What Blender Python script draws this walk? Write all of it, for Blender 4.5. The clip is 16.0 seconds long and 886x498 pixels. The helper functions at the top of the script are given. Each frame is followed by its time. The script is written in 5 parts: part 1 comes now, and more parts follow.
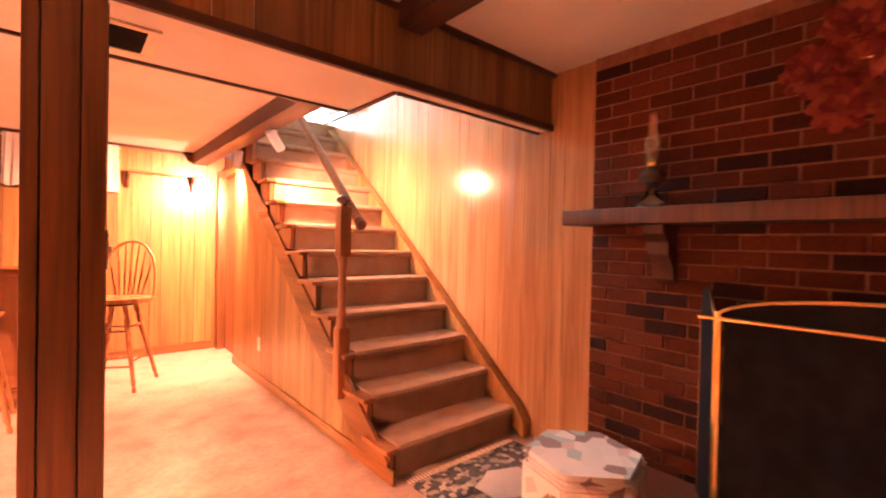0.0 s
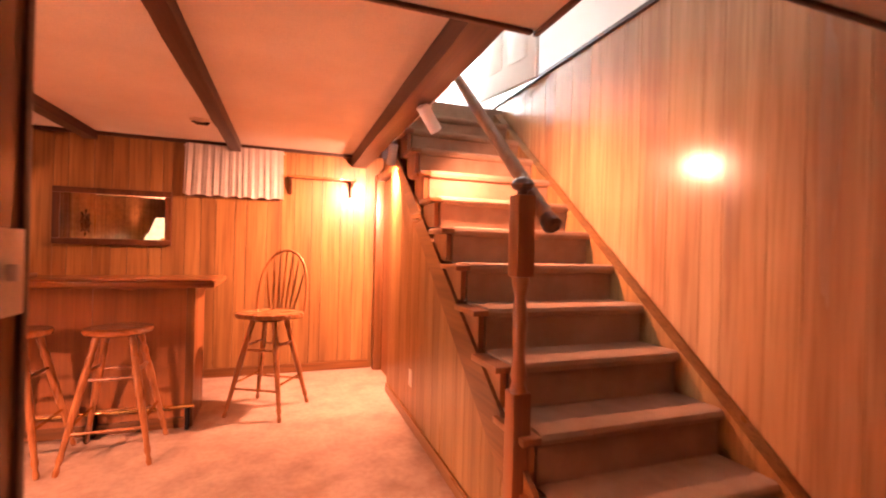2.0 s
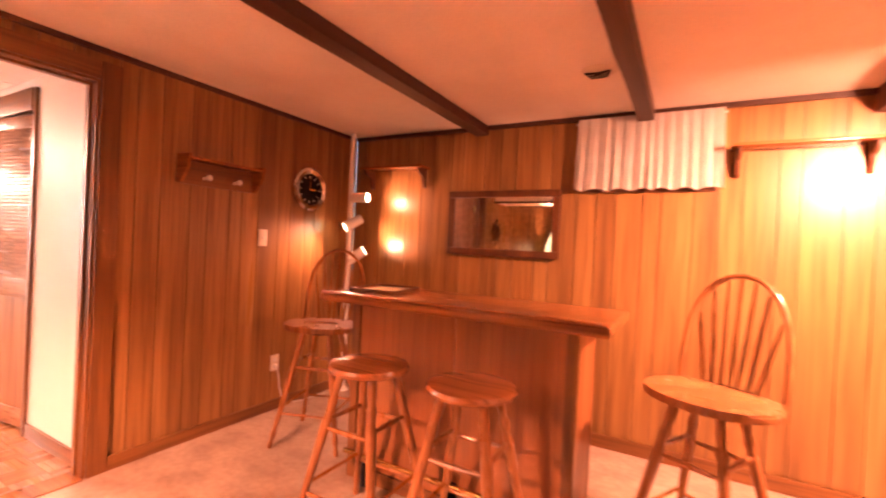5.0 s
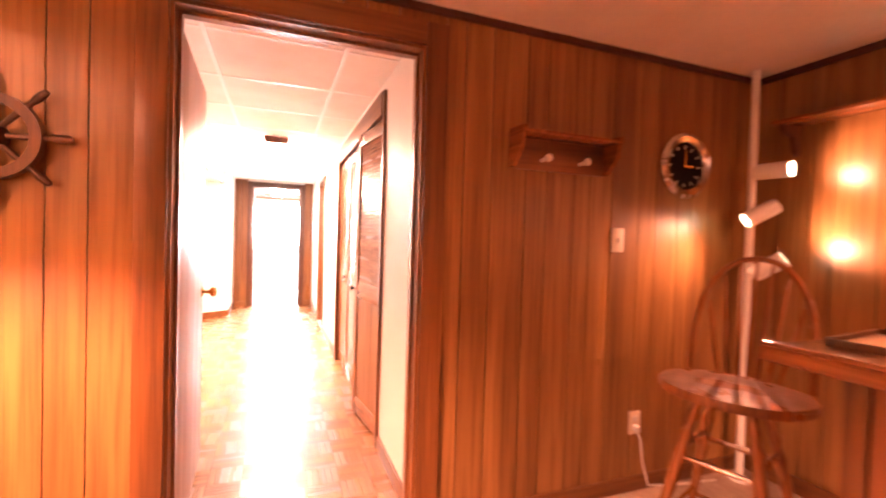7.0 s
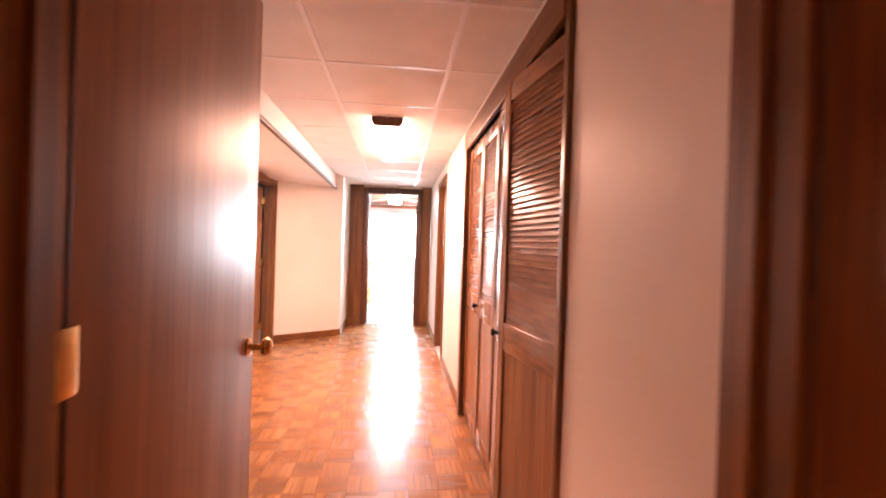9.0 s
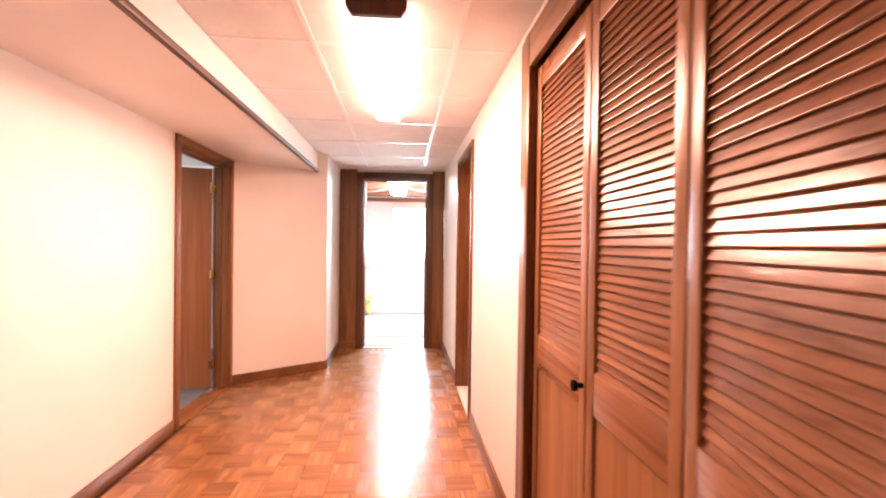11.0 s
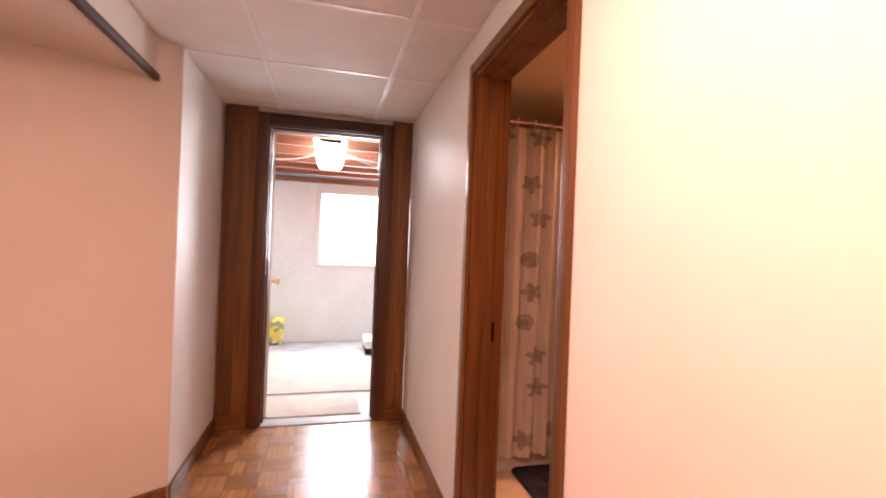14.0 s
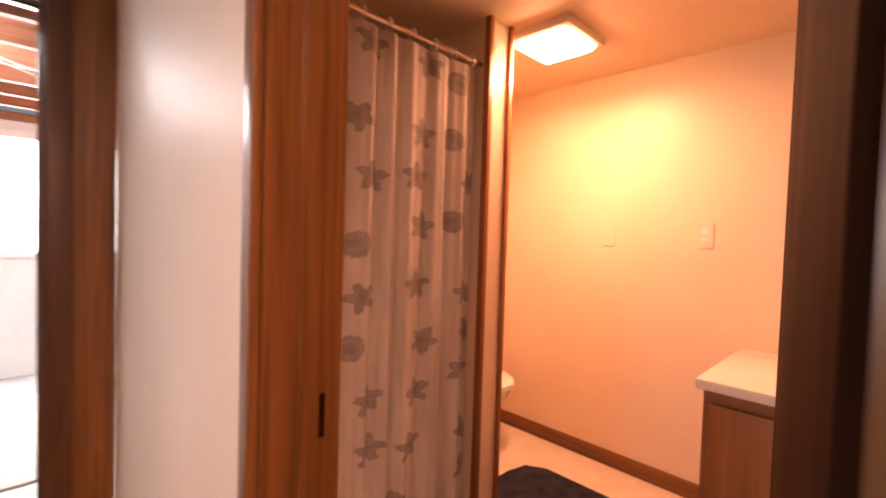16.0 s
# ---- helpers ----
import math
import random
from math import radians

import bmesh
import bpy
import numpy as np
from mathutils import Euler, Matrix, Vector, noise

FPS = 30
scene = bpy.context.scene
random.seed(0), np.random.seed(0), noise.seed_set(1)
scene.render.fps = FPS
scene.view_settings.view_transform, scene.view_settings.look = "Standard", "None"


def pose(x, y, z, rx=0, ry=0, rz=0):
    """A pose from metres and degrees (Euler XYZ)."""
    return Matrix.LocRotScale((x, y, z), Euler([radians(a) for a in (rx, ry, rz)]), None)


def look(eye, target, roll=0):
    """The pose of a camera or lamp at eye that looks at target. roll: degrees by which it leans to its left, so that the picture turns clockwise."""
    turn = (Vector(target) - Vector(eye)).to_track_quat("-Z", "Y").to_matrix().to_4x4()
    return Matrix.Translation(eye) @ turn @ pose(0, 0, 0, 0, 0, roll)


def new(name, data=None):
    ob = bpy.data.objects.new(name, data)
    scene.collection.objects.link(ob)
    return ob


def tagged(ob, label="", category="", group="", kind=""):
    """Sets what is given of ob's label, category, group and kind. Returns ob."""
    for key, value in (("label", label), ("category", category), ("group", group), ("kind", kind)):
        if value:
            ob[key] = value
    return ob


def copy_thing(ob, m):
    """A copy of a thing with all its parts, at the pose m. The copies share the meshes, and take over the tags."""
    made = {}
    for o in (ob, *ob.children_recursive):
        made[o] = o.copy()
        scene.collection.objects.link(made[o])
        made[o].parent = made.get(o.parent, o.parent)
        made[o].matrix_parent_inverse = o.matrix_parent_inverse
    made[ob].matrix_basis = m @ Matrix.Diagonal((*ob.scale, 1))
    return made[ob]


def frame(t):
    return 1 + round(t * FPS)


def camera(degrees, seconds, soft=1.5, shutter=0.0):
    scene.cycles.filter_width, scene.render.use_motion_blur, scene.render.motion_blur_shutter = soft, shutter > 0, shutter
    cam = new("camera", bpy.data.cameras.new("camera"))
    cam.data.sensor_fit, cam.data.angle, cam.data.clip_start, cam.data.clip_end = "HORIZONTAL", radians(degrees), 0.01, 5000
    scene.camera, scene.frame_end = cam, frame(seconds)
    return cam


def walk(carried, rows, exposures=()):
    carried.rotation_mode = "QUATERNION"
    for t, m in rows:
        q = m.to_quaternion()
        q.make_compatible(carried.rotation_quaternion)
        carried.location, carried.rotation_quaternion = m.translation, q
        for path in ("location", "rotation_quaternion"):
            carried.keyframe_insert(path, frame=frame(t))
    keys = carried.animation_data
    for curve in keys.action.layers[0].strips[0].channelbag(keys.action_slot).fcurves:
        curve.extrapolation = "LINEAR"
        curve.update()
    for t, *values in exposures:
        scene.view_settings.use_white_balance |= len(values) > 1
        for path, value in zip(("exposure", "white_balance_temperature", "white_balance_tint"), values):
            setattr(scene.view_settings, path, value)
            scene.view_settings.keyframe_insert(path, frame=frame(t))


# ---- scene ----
cam = camera(90.5, 16.0, soft=2.0, shutter=0.5)
PATH = [
    (0, (0.494, 1.986, 1.228), (1.791, 3.508, 1.206), 1.2),
    (0.5, (0.62, 2.175, 1.233), (1.782, 3.802, 1.203), 0.3),
    (1, (0.752, 2.398, 1.232), (1.717, 4.149, 1.202), -0.2),
    (1.5, (0.839, 2.656, 1.226), (1.625, 4.496, 1.208), 0.5),
    (2, (0.924, 2.932, 1.234), (1.591, 4.818, 1.236), 1.4),
    (2.5, (1.006, 3.189, 1.227), (1.485, 5.13, 1.262), 2.5),
    (3, (1.051, 3.438, 1.224), (1.253, 5.428, 1.258), 3.8),
    (3.2, (1.053, 3.539, 1.227), (1.137, 5.537, 1.249), 4.1),
    (5.3, (0.603, 4.556, 1.266), (-0.526, 6.206, 1.259), 2.3),
    (5.5, (0.529, 4.631, 1.263), (-0.703, 6.207, 1.265), 2.0),
    (6, (0.352, 4.786, 1.258), (-1.144, 6.114, 1.27), 1.1),
    (6.5, (0.114, 4.9, 1.239), (-1.614, 5.907, 1.234), 1.3),
    (7, (-0.195, 4.966, 1.235), (-2.066, 5.671, 1.192), 1.7),
    (7.5, (-0.472, 5.01, 1.234), (-2.41, 5.5, 1.187), 1.7),
    (8, (-0.779, 5.038, 1.224), (-2.755, 5.344, 1.193), 1.4),
    (8.2, (-0.899, 5.048, 1.221), (-2.883, 5.3, 1.191), 1.7),
    (10.3, (-2.448, 5.012, 1.286), (-4.44, 5.199, 1.277), 1.8),
    (10.5, (-2.605, 5.018, 1.281), (-4.596, 5.207, 1.267), 1.5),
    (11, (-2.975, 5.041, 1.265), (-4.967, 5.223, 1.245), 0.8),
    (11.5, (-3.379, 5.039, 1.252), (-5.371, 5.21, 1.215), 0.6),
    (12, (-3.769, 5.058, 1.266), (-5.759, 5.258, 1.224), 0.6),
    (12.5, (-4.147, 5.05, 1.277), (-6.135, 5.267, 1.244), 0.7),
    (13, (-4.513, 5.0, 1.264), (-6.495, 5.271, 1.25), 1.4),
    (13.5, (-4.839, 4.96, 1.237), (-6.801, 5.351, 1.244), 1.7),
    (14, (-5.148, 4.974, 1.248), (-7.083, 5.479, 1.248), 2.2),
    (14.5, (-5.45, 4.963, 1.255), (-7.32, 5.671, 1.248), 2.6),
    (15, (-5.721, 5.046, 1.245), (-7.494, 5.972, 1.221), 2.5),
    (15.5, (-5.938, 5.166, 1.232), (-7.579, 6.308, 1.185), 2.1),
    (16, (-6.146, 5.246, 1.248), (-7.575, 6.645, 1.181), 1.8),
]
# stops and white balance of the carried camera along the way
EXPOSURES = [(0.0, 1.9, 6500, 10), (1.0, 1.5, 6500, 10), (2.0, 1.0, 6500, 10), (3.2, 0.75, 6500, 10), (5.3, 1.4, 6500, 10), (6.2, 1.6, 6500, 10), (7.2, 1.0, 6500, 10), (8.2, 0.1, 6500, 10), (10.3, -0.85, 6500, 10), (11.0, -0.85, 6500, 10), (12.0, -1.2, 6550, 11), (12.5, -1.35, 6650, 12), (13.5, -1.65, 6850, 15), (14.5, -1.7, 6950, 16), (15.2, -1.6, 7050, 16), (16.0, -1.4, 7200, 15)]
walk(cam, [(t, look(eye, target, roll)) for t, eye, target, roll in PATH], EXPOSURES)

# ---- world and large lights ----
world = bpy.data.worlds.new("world")
world.use_nodes = True
scene.world = world
sky = world.node_tree.nodes.new("ShaderNodeTexSky")
sky.sky_type, sky.sun_disc, sky.sun_elevation, sky.sun_rotation = "NISHITA", False, radians(40), radians(90)
background = world.node_tree.nodes["Background"]
background.inputs["Strength"].default_value = 0.12
world.node_tree.links.new(sky.outputs["Color"], background.inputs["Color"])


def lamp(name, kind, m, watts, colour, size=0.1, size_y=None, spot=None, blend=0.5):
    data = bpy.data.lights.new(name, kind)
    data.energy, data.color = watts, colour
    if kind == "AREA":
        data.size = size
        if size_y:
            data.shape, data.size_y = "RECTANGLE", size_y
    else:
        data.shadow_soft_size = size
    if kind == "SPOT":
        data.spot_size, data.spot_blend = radians(spot), blend
    ob = new(name, data)
    ob.matrix_world = m
    return ob


WARM, BULB, TUBE, DAY = (1.0, 0.46, 0.22), (1.0, 0.37, 0.225), (1.0, 0.47, 0.345), (0.86, 0.92, 1.0)
# the hall's fluorescent fitting, the utility room's tube and window, the bathroom's lamp
lamp("hall_tube_light", "AREA", look((-5.25, 4.935, 2.045), (-5.25, 4.935, 0)), 140, TUBE, 1.25, 0.17)
lamp("utility_tube_light", "AREA", look((-9.3, 4.95, 2.03), (-9.3, 4.95, 0)), 260, DAY, 0.9, 0.2)
lamp("utility_window_light", "AREA", look((-10.93, 5.5, 1.45), (-8, 5.2, 1.0)), 520, DAY, 1.2, 0.95)
# daylight fill for the side room, at an added window out of view
lamp("side_room_daylight_fill", "AREA", look((-6.4, 0.86, 1.5), (-6.4, 3.4, 1.2)), 100, DAY, 1.1, 0.8)
lamp("bath_light", "AREA", look((-7.25, 6.99, 2.03), (-7.25, 6.99, 0)), 80, BULB, 0.26, 0.26)
# daylight at the head of the stairs
lamp("stair_window_light", "AREA", look((2.2, 9.6, 4.2), (2.2, 5.5, 2.2)), 170, DAY, 1.2, 1.4)
# track spots over the stair wall, the pole lamp's three spots, the table lamps
lamp("track_spot_light", "SPOT", look((1.745, 5.37, 1.905), (2.40, 5.45, 1.35)), 150, BULB, 0.02, spot=145, blend=1.0)
lamp("track_spot_light", "SPOT", look((1.685, 6.385, 1.895), (1.42, 7.3, 0.98)), 440, BULB, 0.035, spot=150, blend=0.8)
lamp("pole_spot_light", "SPOT", look((-1.55, 7.25, 1.62), (-1.35, 7.47, 1.66)), 9, BULB, 0.02, spot=110, blend=0.9)
lamp("pole_spot_light", "SPOT", look((-1.74, 7.17, 1.38), (-1.5, 6.2, 0.5)), 45, BULB, 0.025, spot=120, blend=0.8)
lamp("pole_spot_light", "SPOT", look((-1.58, 7.28, 1.24), (-1.4, 7.47, 1.36)), 14, BULB, 0.02, spot=110, blend=0.9)
lamp("table_lamp_light", "POINT", pose(-1.60, 1.85, 1.27), 45, BULB, 0.05)
lamp("table_lamp_light", "POINT", pose(-0.91, 3.90, 1.395), 285, BULB, 0.05)


# ---- materials ----
def base_material(name, rough=0.5, metal=0.0, spec=0.5):
    mat = bpy.data.materials.new(name)
    mat.use_nodes = True
    shader = mat.node_tree.nodes["Principled BSDF"]
    shader.inputs["Roughness"].default_value = rough
    shader.inputs["Metallic"].default_value = metal
    shader.inputs["Specular IOR Level"].default_value = spec
    return mat, mat.node_tree.nodes, mat.node_tree.links, shader


def spot_noise(nodes, links, scale, stretch=(1, 1, 1), detail=4.0, shift=True, offset=(0, 0, 0)):
    geo = nodes.new("ShaderNodeNewGeometry")
    mapping = nodes.new("ShaderNodeMapping")
    mapping.inputs["Scale"].default_value = stretch
    mapping.inputs["Location"].default_value = offset
    vec = geo.outputs["Position"]
    if shift:
        info = nodes.new("ShaderNodeObjectInfo")
        mul = nodes.new("ShaderNodeVectorMath")
        mul.operation = "MULTIPLY_ADD"
        comb = nodes.new("ShaderNodeCombineXYZ")
        for n in range(3):
            links.new(info.outputs["Random"], comb.inputs[n])
        mul.inputs[1].default_value = (7.3, 5.1, 3.7)
        links.new(comb.outputs[0], mul.inputs[0])
        links.new(vec, mul.inputs[2])
        vec = mul.outputs[0]
    links.new(vec, mapping.inputs["Vector"])
    tex = nodes.new("ShaderNodeTexNoise")
    tex.inputs["Scale"].default_value, tex.inputs["Detail"].default_value = scale, detail
    links.new(mapping.outputs[0], tex.inputs["Vector"])
    return tex.outputs["Fac"]


def ramp(nodes, links, fac, stops):
    node = nodes.new("ShaderNodeValToRGB")
    while len(node.color_ramp.elements) < len(stops):
        node.color_ramp.elements.new(0.5)
    for el, (pos, col) in zip(node.color_ramp.elements, stops):
        el.position, el.color = pos, (*col, 1)
    links.new(fac, node.inputs[0])
    return node.outputs[0]


def mixed(nodes, links, a, b, fac, how="MULTIPLY"):
    node = nodes.new("ShaderNodeMix")
    node.data_type, node.blend_type = "RGBA", how
    node.inputs["Factor"].default_value = fac
    links.new(a, node.inputs["A"])
    links.new(b, node.inputs["B"])
    return node.outputs["Result"]


def bumped(nodes, links, shader, height, strength, distance=0.003):
    node = nodes.new("ShaderNodeBump")
    node.inputs["Strength"].default_value, node.inputs["Distance"].default_value = strength, distance
    links.new(height, node.inputs["Height"])
    links.new(node.outputs[0], shader.inputs["Normal"])


def wood(name, dark, mid, light, axis="z", rough=0.38, grain=1.0, tone=0.13, island=False, streaks=0.75):
    """Varnished wood with its grain along one axis, each piece of its own tone."""
    mat, nodes, links, shader = base_material(name, rough)
    along = {"x": (1.2, 34, 34), "y": (34, 1.2, 34), "z": (34, 34, 1.2)}[axis]
    broad = {"x": (0.5, 7, 7), "y": (7, 0.5, 7), "z": (7, 7, 0.5)}[axis]
    fine = spot_noise(nodes, links, 1.6 * grain, along, 6)
    wide = spot_noise(nodes, links, 1.1 * grain, broad, 3)
    col = ramp(nodes, links, wide, [(0.3, dark), (0.5, mid), (0.72, light)])
    streak = ramp(nodes, links, fine, [(0.32, (0.5, 0.45, 0.4)), (0.55, (1, 1, 1))])
    col = mixed(nodes, links, col, streak, streaks)
    info = nodes.new("ShaderNodeNewGeometry" if island else "ShaderNodeObjectInfo")
    random_out = info.outputs["Random Per Island" if island else "Random"]
    shade = ramp(nodes, links, random_out, [(0, (1 - tone,) * 3), (1, (1, 1, 1))])
    col = mixed(nodes, links, col, shade, 1.0)
    links.new(col, shader.inputs["Base Color"])
    links.new(ramp(nodes, links, wide, [(0.2, (rough + 0.12,) * 3), (0.8, (rough - 0.06,) * 3)]), shader.inputs["Roughness"])
    bumped(nodes, links, shader, fine, 0.25, 0.002)
    return mat


def mottled(name, a, b, scale=6, rough=0.8, bump=0.15, fine=120, spec=0.4, distance=0.003):
    """A painted, woven or cast surface: soft stains and a fine relief."""
    mat, nodes, links, shader = base_material(name, rough, 0, spec)
    big = spot_noise(nodes, links, scale, detail=5)
    small = spot_noise(nodes, links, fine, detail=3)
    links.new(mixed(nodes, links, ramp(nodes, links, big, [(0.35, a), (0.65, b)]), ramp(nodes, links, small, [(0.3, (0.86,) * 3), (0.6, (1, 1, 1))]), 0.7), shader.inputs["Base Color"])
    bumped(nodes, links, shader, small, bump, distance)
    return mat


def plain_metal(name, colour, rough=0.25):
    mat, nodes, links, shader = base_material(name, rough, 1.0)
    wear = spot_noise(nodes, links, 30)
    links.new(ramp(nodes, links, wear, [(0.3, tuple(0.75 * c for c in colour)), (0.7, colour)]), shader.inputs["Base Color"])
    return mat


def glowing(name, colour, strength):
    mat, nodes, links, shader = base_material(name, 0.4)
    shader.inputs["Base Color"].default_value = (*colour, 1)
    shader.inputs["Emission Color"].default_value = (*colour, 1)
    shader.inputs["Emission Strength"].default_value = strength
    return mat


PANEL = wood("panelling_wood", (0.20, 0.094, 0.032), (0.30, 0.15, 0.05), (0.40, 0.212, 0.075), "z", 0.31, streaks=0.6)
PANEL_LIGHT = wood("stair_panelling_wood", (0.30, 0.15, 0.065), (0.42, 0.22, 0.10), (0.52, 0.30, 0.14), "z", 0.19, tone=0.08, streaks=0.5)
GROOVE = mottled("groove_dark", (0.05, 0.02, 0.01), (0.08, 0.03, 0.015), 8, 0.7)
TRIM_Z = wood("trim_wood_upright", (0.115, 0.046, 0.014), (0.195, 0.080, 0.024), (0.275, 0.12, 0.037), "z", 0.3)
TRIM_X = wood("trim_wood_x", (0.115, 0.046, 0.014), (0.195, 0.080, 0.024), (0.275, 0.12, 0.037), "x", 0.3)
TRIM_Y = wood("trim_wood_y", (0.115, 0.046, 0.014), (0.195, 0.080, 0.024), (0.275, 0.12, 0.037), "y", 0.3)
BEAM_X = wood("beam_wood_x", (0.035, 0.013, 0.007), (0.06, 0.022, 0.01), (0.09, 0.035, 0.016), "x", 0.45)
BEAM_Y = wood("beam_wood_y", (0.035, 0.013, 0.007), (0.06, 0.022, 0.01), (0.09, 0.035, 0.016), "y", 0.45)
DARK_Z = wood("dark_wood_upright", (0.06, 0.02, 0.008), (0.10, 0.035, 0.013), (0.15, 0.055, 0.02), "z", 0.35)
# brown bathroom door, its unlit look put into the near-black colour
DOOR_SHADED = wood("shaded_door_wood", (0.02, 0.008, 0.004), (0.032, 0.013, 0.006), (0.05, 0.02, 0.009), "z", 0.8)
DOOR_SHADED.node_tree.nodes["Principled BSDF"].inputs["Specular IOR Level"].default_value = 0.08
OAK_X = wood("bar_wood_x", (0.24, 0.085, 0.028), (0.33, 0.125, 0.042), (0.42, 0.17, 0.06), "x", 0.16)
OAK_Z = wood("bar_wood_upright", (0.22, 0.08, 0.028), (0.30, 0.115, 0.04), (0.38, 0.155, 0.055), "z", 0.3, streaks=0.35)
CHAIR = wood("chair_wood", (0.22, 0.085, 0.03), (0.31, 0.125, 0.045), (0.40, 0.17, 0.065), "z", 0.25)
LEAF = wood("door_leaf_wood", (0.24, 0.10, 0.04), (0.31, 0.14, 0.06), (0.38, 0.18, 0.08), "z", 0.42, streaks=0.35)
LOUVRE_X = wood("louvre_wood", (0.26, 0.12, 0.06), (0.34, 0.165, 0.085), (0.42, 0.22, 0.12), "x", 0.19)
LOUVRE_Z = wood("louvre_frame_wood", (0.26, 0.12, 0.05), (0.34, 0.165, 0.075), (0.42, 0.22, 0.10), "z", 0.3)
PARQUET = wood("parquet_wood", (0.30, 0.135, 0.05), (0.40, 0.19, 0.075), (0.50, 0.26, 0.11), "x", 0.23, 1.0, 0.35, True)
# same wood laid crosswise; its weaker sheen is painted in as darker tones
PARQUET_Y = wood("parquet_wood_cross_dimmed", (0.22, 0.095, 0.034), (0.30, 0.135, 0.052), (0.38, 0.185, 0.075), "y", 0.23, 1.0, 0.35, True)
JOIST = wood("joist_wood", (0.24, 0.09, 0.05), (0.32, 0.13, 0.075), (0.40, 0.17, 0.10), "y", 0.7)
CEIL = mottled("ceiling_paint", (0.74, 0.68, 0.60), (0.80, 0.75, 0.68), 2.5, 0.9, 0.2, 160)
WHITE = mottled("wall_paint", (0.80, 0.76, 0.71), (0.84, 0.81, 0.77), 2, 0.5, 0.01, 600)
CREAM = mottled("bath_paint", (0.78, 0.63, 0.46), (0.82, 0.68, 0.51), 2, 0.4, 0.02, 500)
BLOCKWORK = mottled("utility_paint", (0.80, 0.80, 0.80), (0.86, 0.86, 0.86), 3, 0.7, 0.2, 60)
TILE = mottled("ceiling_tile", (0.76, 0.73, 0.69), (0.82, 0.79, 0.75), 5, 0.9, 0.4, 220)
GRID = mottled("ceiling_grid_paint", (0.84, 0.83, 0.82), (0.88, 0.87, 0.86), 5, 0.35, 0.05)
CARPET = mottled("stair_carpet", (0.34, 0.215, 0.14), (0.41, 0.27, 0.18), 9, 0.95, 0.9, 420, 0.1, 0.006)
GREY_CARPET = mottled("grey_carpet", (0.15, 0.16, 0.17), (0.20, 0.21, 0.22), 9, 0.95, 0.8, 400, 0.1)
PALE_CARPET = mottled("utility_carpet", (0.46, 0.40, 0.36), (0.54, 0.48, 0.43), 7, 0.95, 0.7, 300, 0.1)
CONCRETE = mottled("concrete", (0.30, 0.29, 0.30), (0.40, 0.39, 0.39), 5, 0.6, 0.3, 60)
BATH_FLOOR = mottled("bath_vinyl", (0.66, 0.58, 0.46), (0.73, 0.66, 0.54), 9, 0.35, 0.05, 80)
NAVY = mottled("navy_mat", (0.025, 0.03, 0.045), (0.045, 0.05, 0.07), 14, 1.0, 1.0, 330, 0.1, 0.008)
PORCELAIN = mottled("porcelain", (0.84, 0.80, 0.74), (0.86, 0.83, 0.78), 3, 0.12, 0.0)
LINEN = mottled("curtain_linen", (0.76, 0.72, 0.68), (0.83, 0.79, 0.75), 12, 0.9, 0.5, 500, 0.1)
WHITE_METAL = mottled("white_enamel", (0.78, 0.76, 0.72), (0.82, 0.80, 0.77), 8, 0.3, 0.02)
PLATE = mottled("switch_plate_plastic", (0.72, 0.63, 0.50), (0.76, 0.68, 0.55), 8, 0.35, 0.0)
BRASS = plain_metal("brass", (0.78, 0.52, 0.20), 0.22)
CHROME = plain_metal("chrome", (0.80, 0.80, 0.80), 0.12)
IRON = mottled("black_iron", (0.006, 0.006, 0.008), (0.012, 0.012, 0.015), 12, 0.7, 0.1, spec=0.06)
MORTAR = mottled("mortar", (0.20, 0.09, 0.052), (0.28, 0.135, 0.08), 20, 0.95, 0.6, 150)
TUBE_ON = glowing("lit_diffuser", (1.0, 0.62, 0.48), 46)
TUBE_DAY = glowing("lit_tube", (0.92, 0.95, 1.0), 105)
BULB_ON = glowing("lit_bulb", (1.0, 0.82, 0.55), 14)
BATH_ON = glowing("lit_bath_glass", (1.0, 0.52, 0.27), 125)
SHADE_ON = glowing("lit_lampshade", (1.0, 0.66, 0.34), 1.2)
WINDOW_ON = glowing("bright_window_sky", (0.93, 0.96, 1.0), 11)


def brick_material():
    mat, nodes, links, shader = base_material("brick_red", 0.9, 0, 0.15)
    info = nodes.new("ShaderNodeObjectInfo")
    tone = ramp(nodes, links, info.outputs["Random"], [(0.0, (0.03, 0.013, 0.010)), (0.15, (0.04, 0.016, 0.012)), (0.2, (0.085, 0.024, 0.011)), (0.7, (0.11, 0.031, 0.014)), (1.0, (0.14, 0.042, 0.02))])
    grit = spot_noise(nodes, links, 60)
    links.new(mixed(nodes, links, tone, ramp(nodes, links, grit, [(0.3, (0.65,) * 3), (0.65, (1, 1, 1))]), 0.8), shader.inputs["Base Color"])
    bumped(nodes, links, shader, grit, 0.6, 0.004)
    return mat


def vinyl_material():
    """Sheet vinyl with a stone print laid out in squares."""
    mat, nodes, links, shader = base_material("sheet_vinyl", 0.32)
    big = spot_noise(nodes, links, 5, detail=8, shift=False)
    small = spot_noise(nodes, links, 28, detail=6, shift=False)
    col = ramp(nodes, links, big, [(0.32, (0.31, 0.225, 0.17)), (0.5, (0.41, 0.31, 0.24)), (0.7, (0.48, 0.38, 0.30))])
    col = mixed(nodes, links, col, ramp(nodes, links, small, [(0.34, (0.78, 0.74, 0.70)), (0.62, (1, 1, 1))]), 0.7)
    links.new(col, shader.inputs["Base Color"])
    bumped(nodes, links, shader, small, 0.08, 0.002)
    return mat


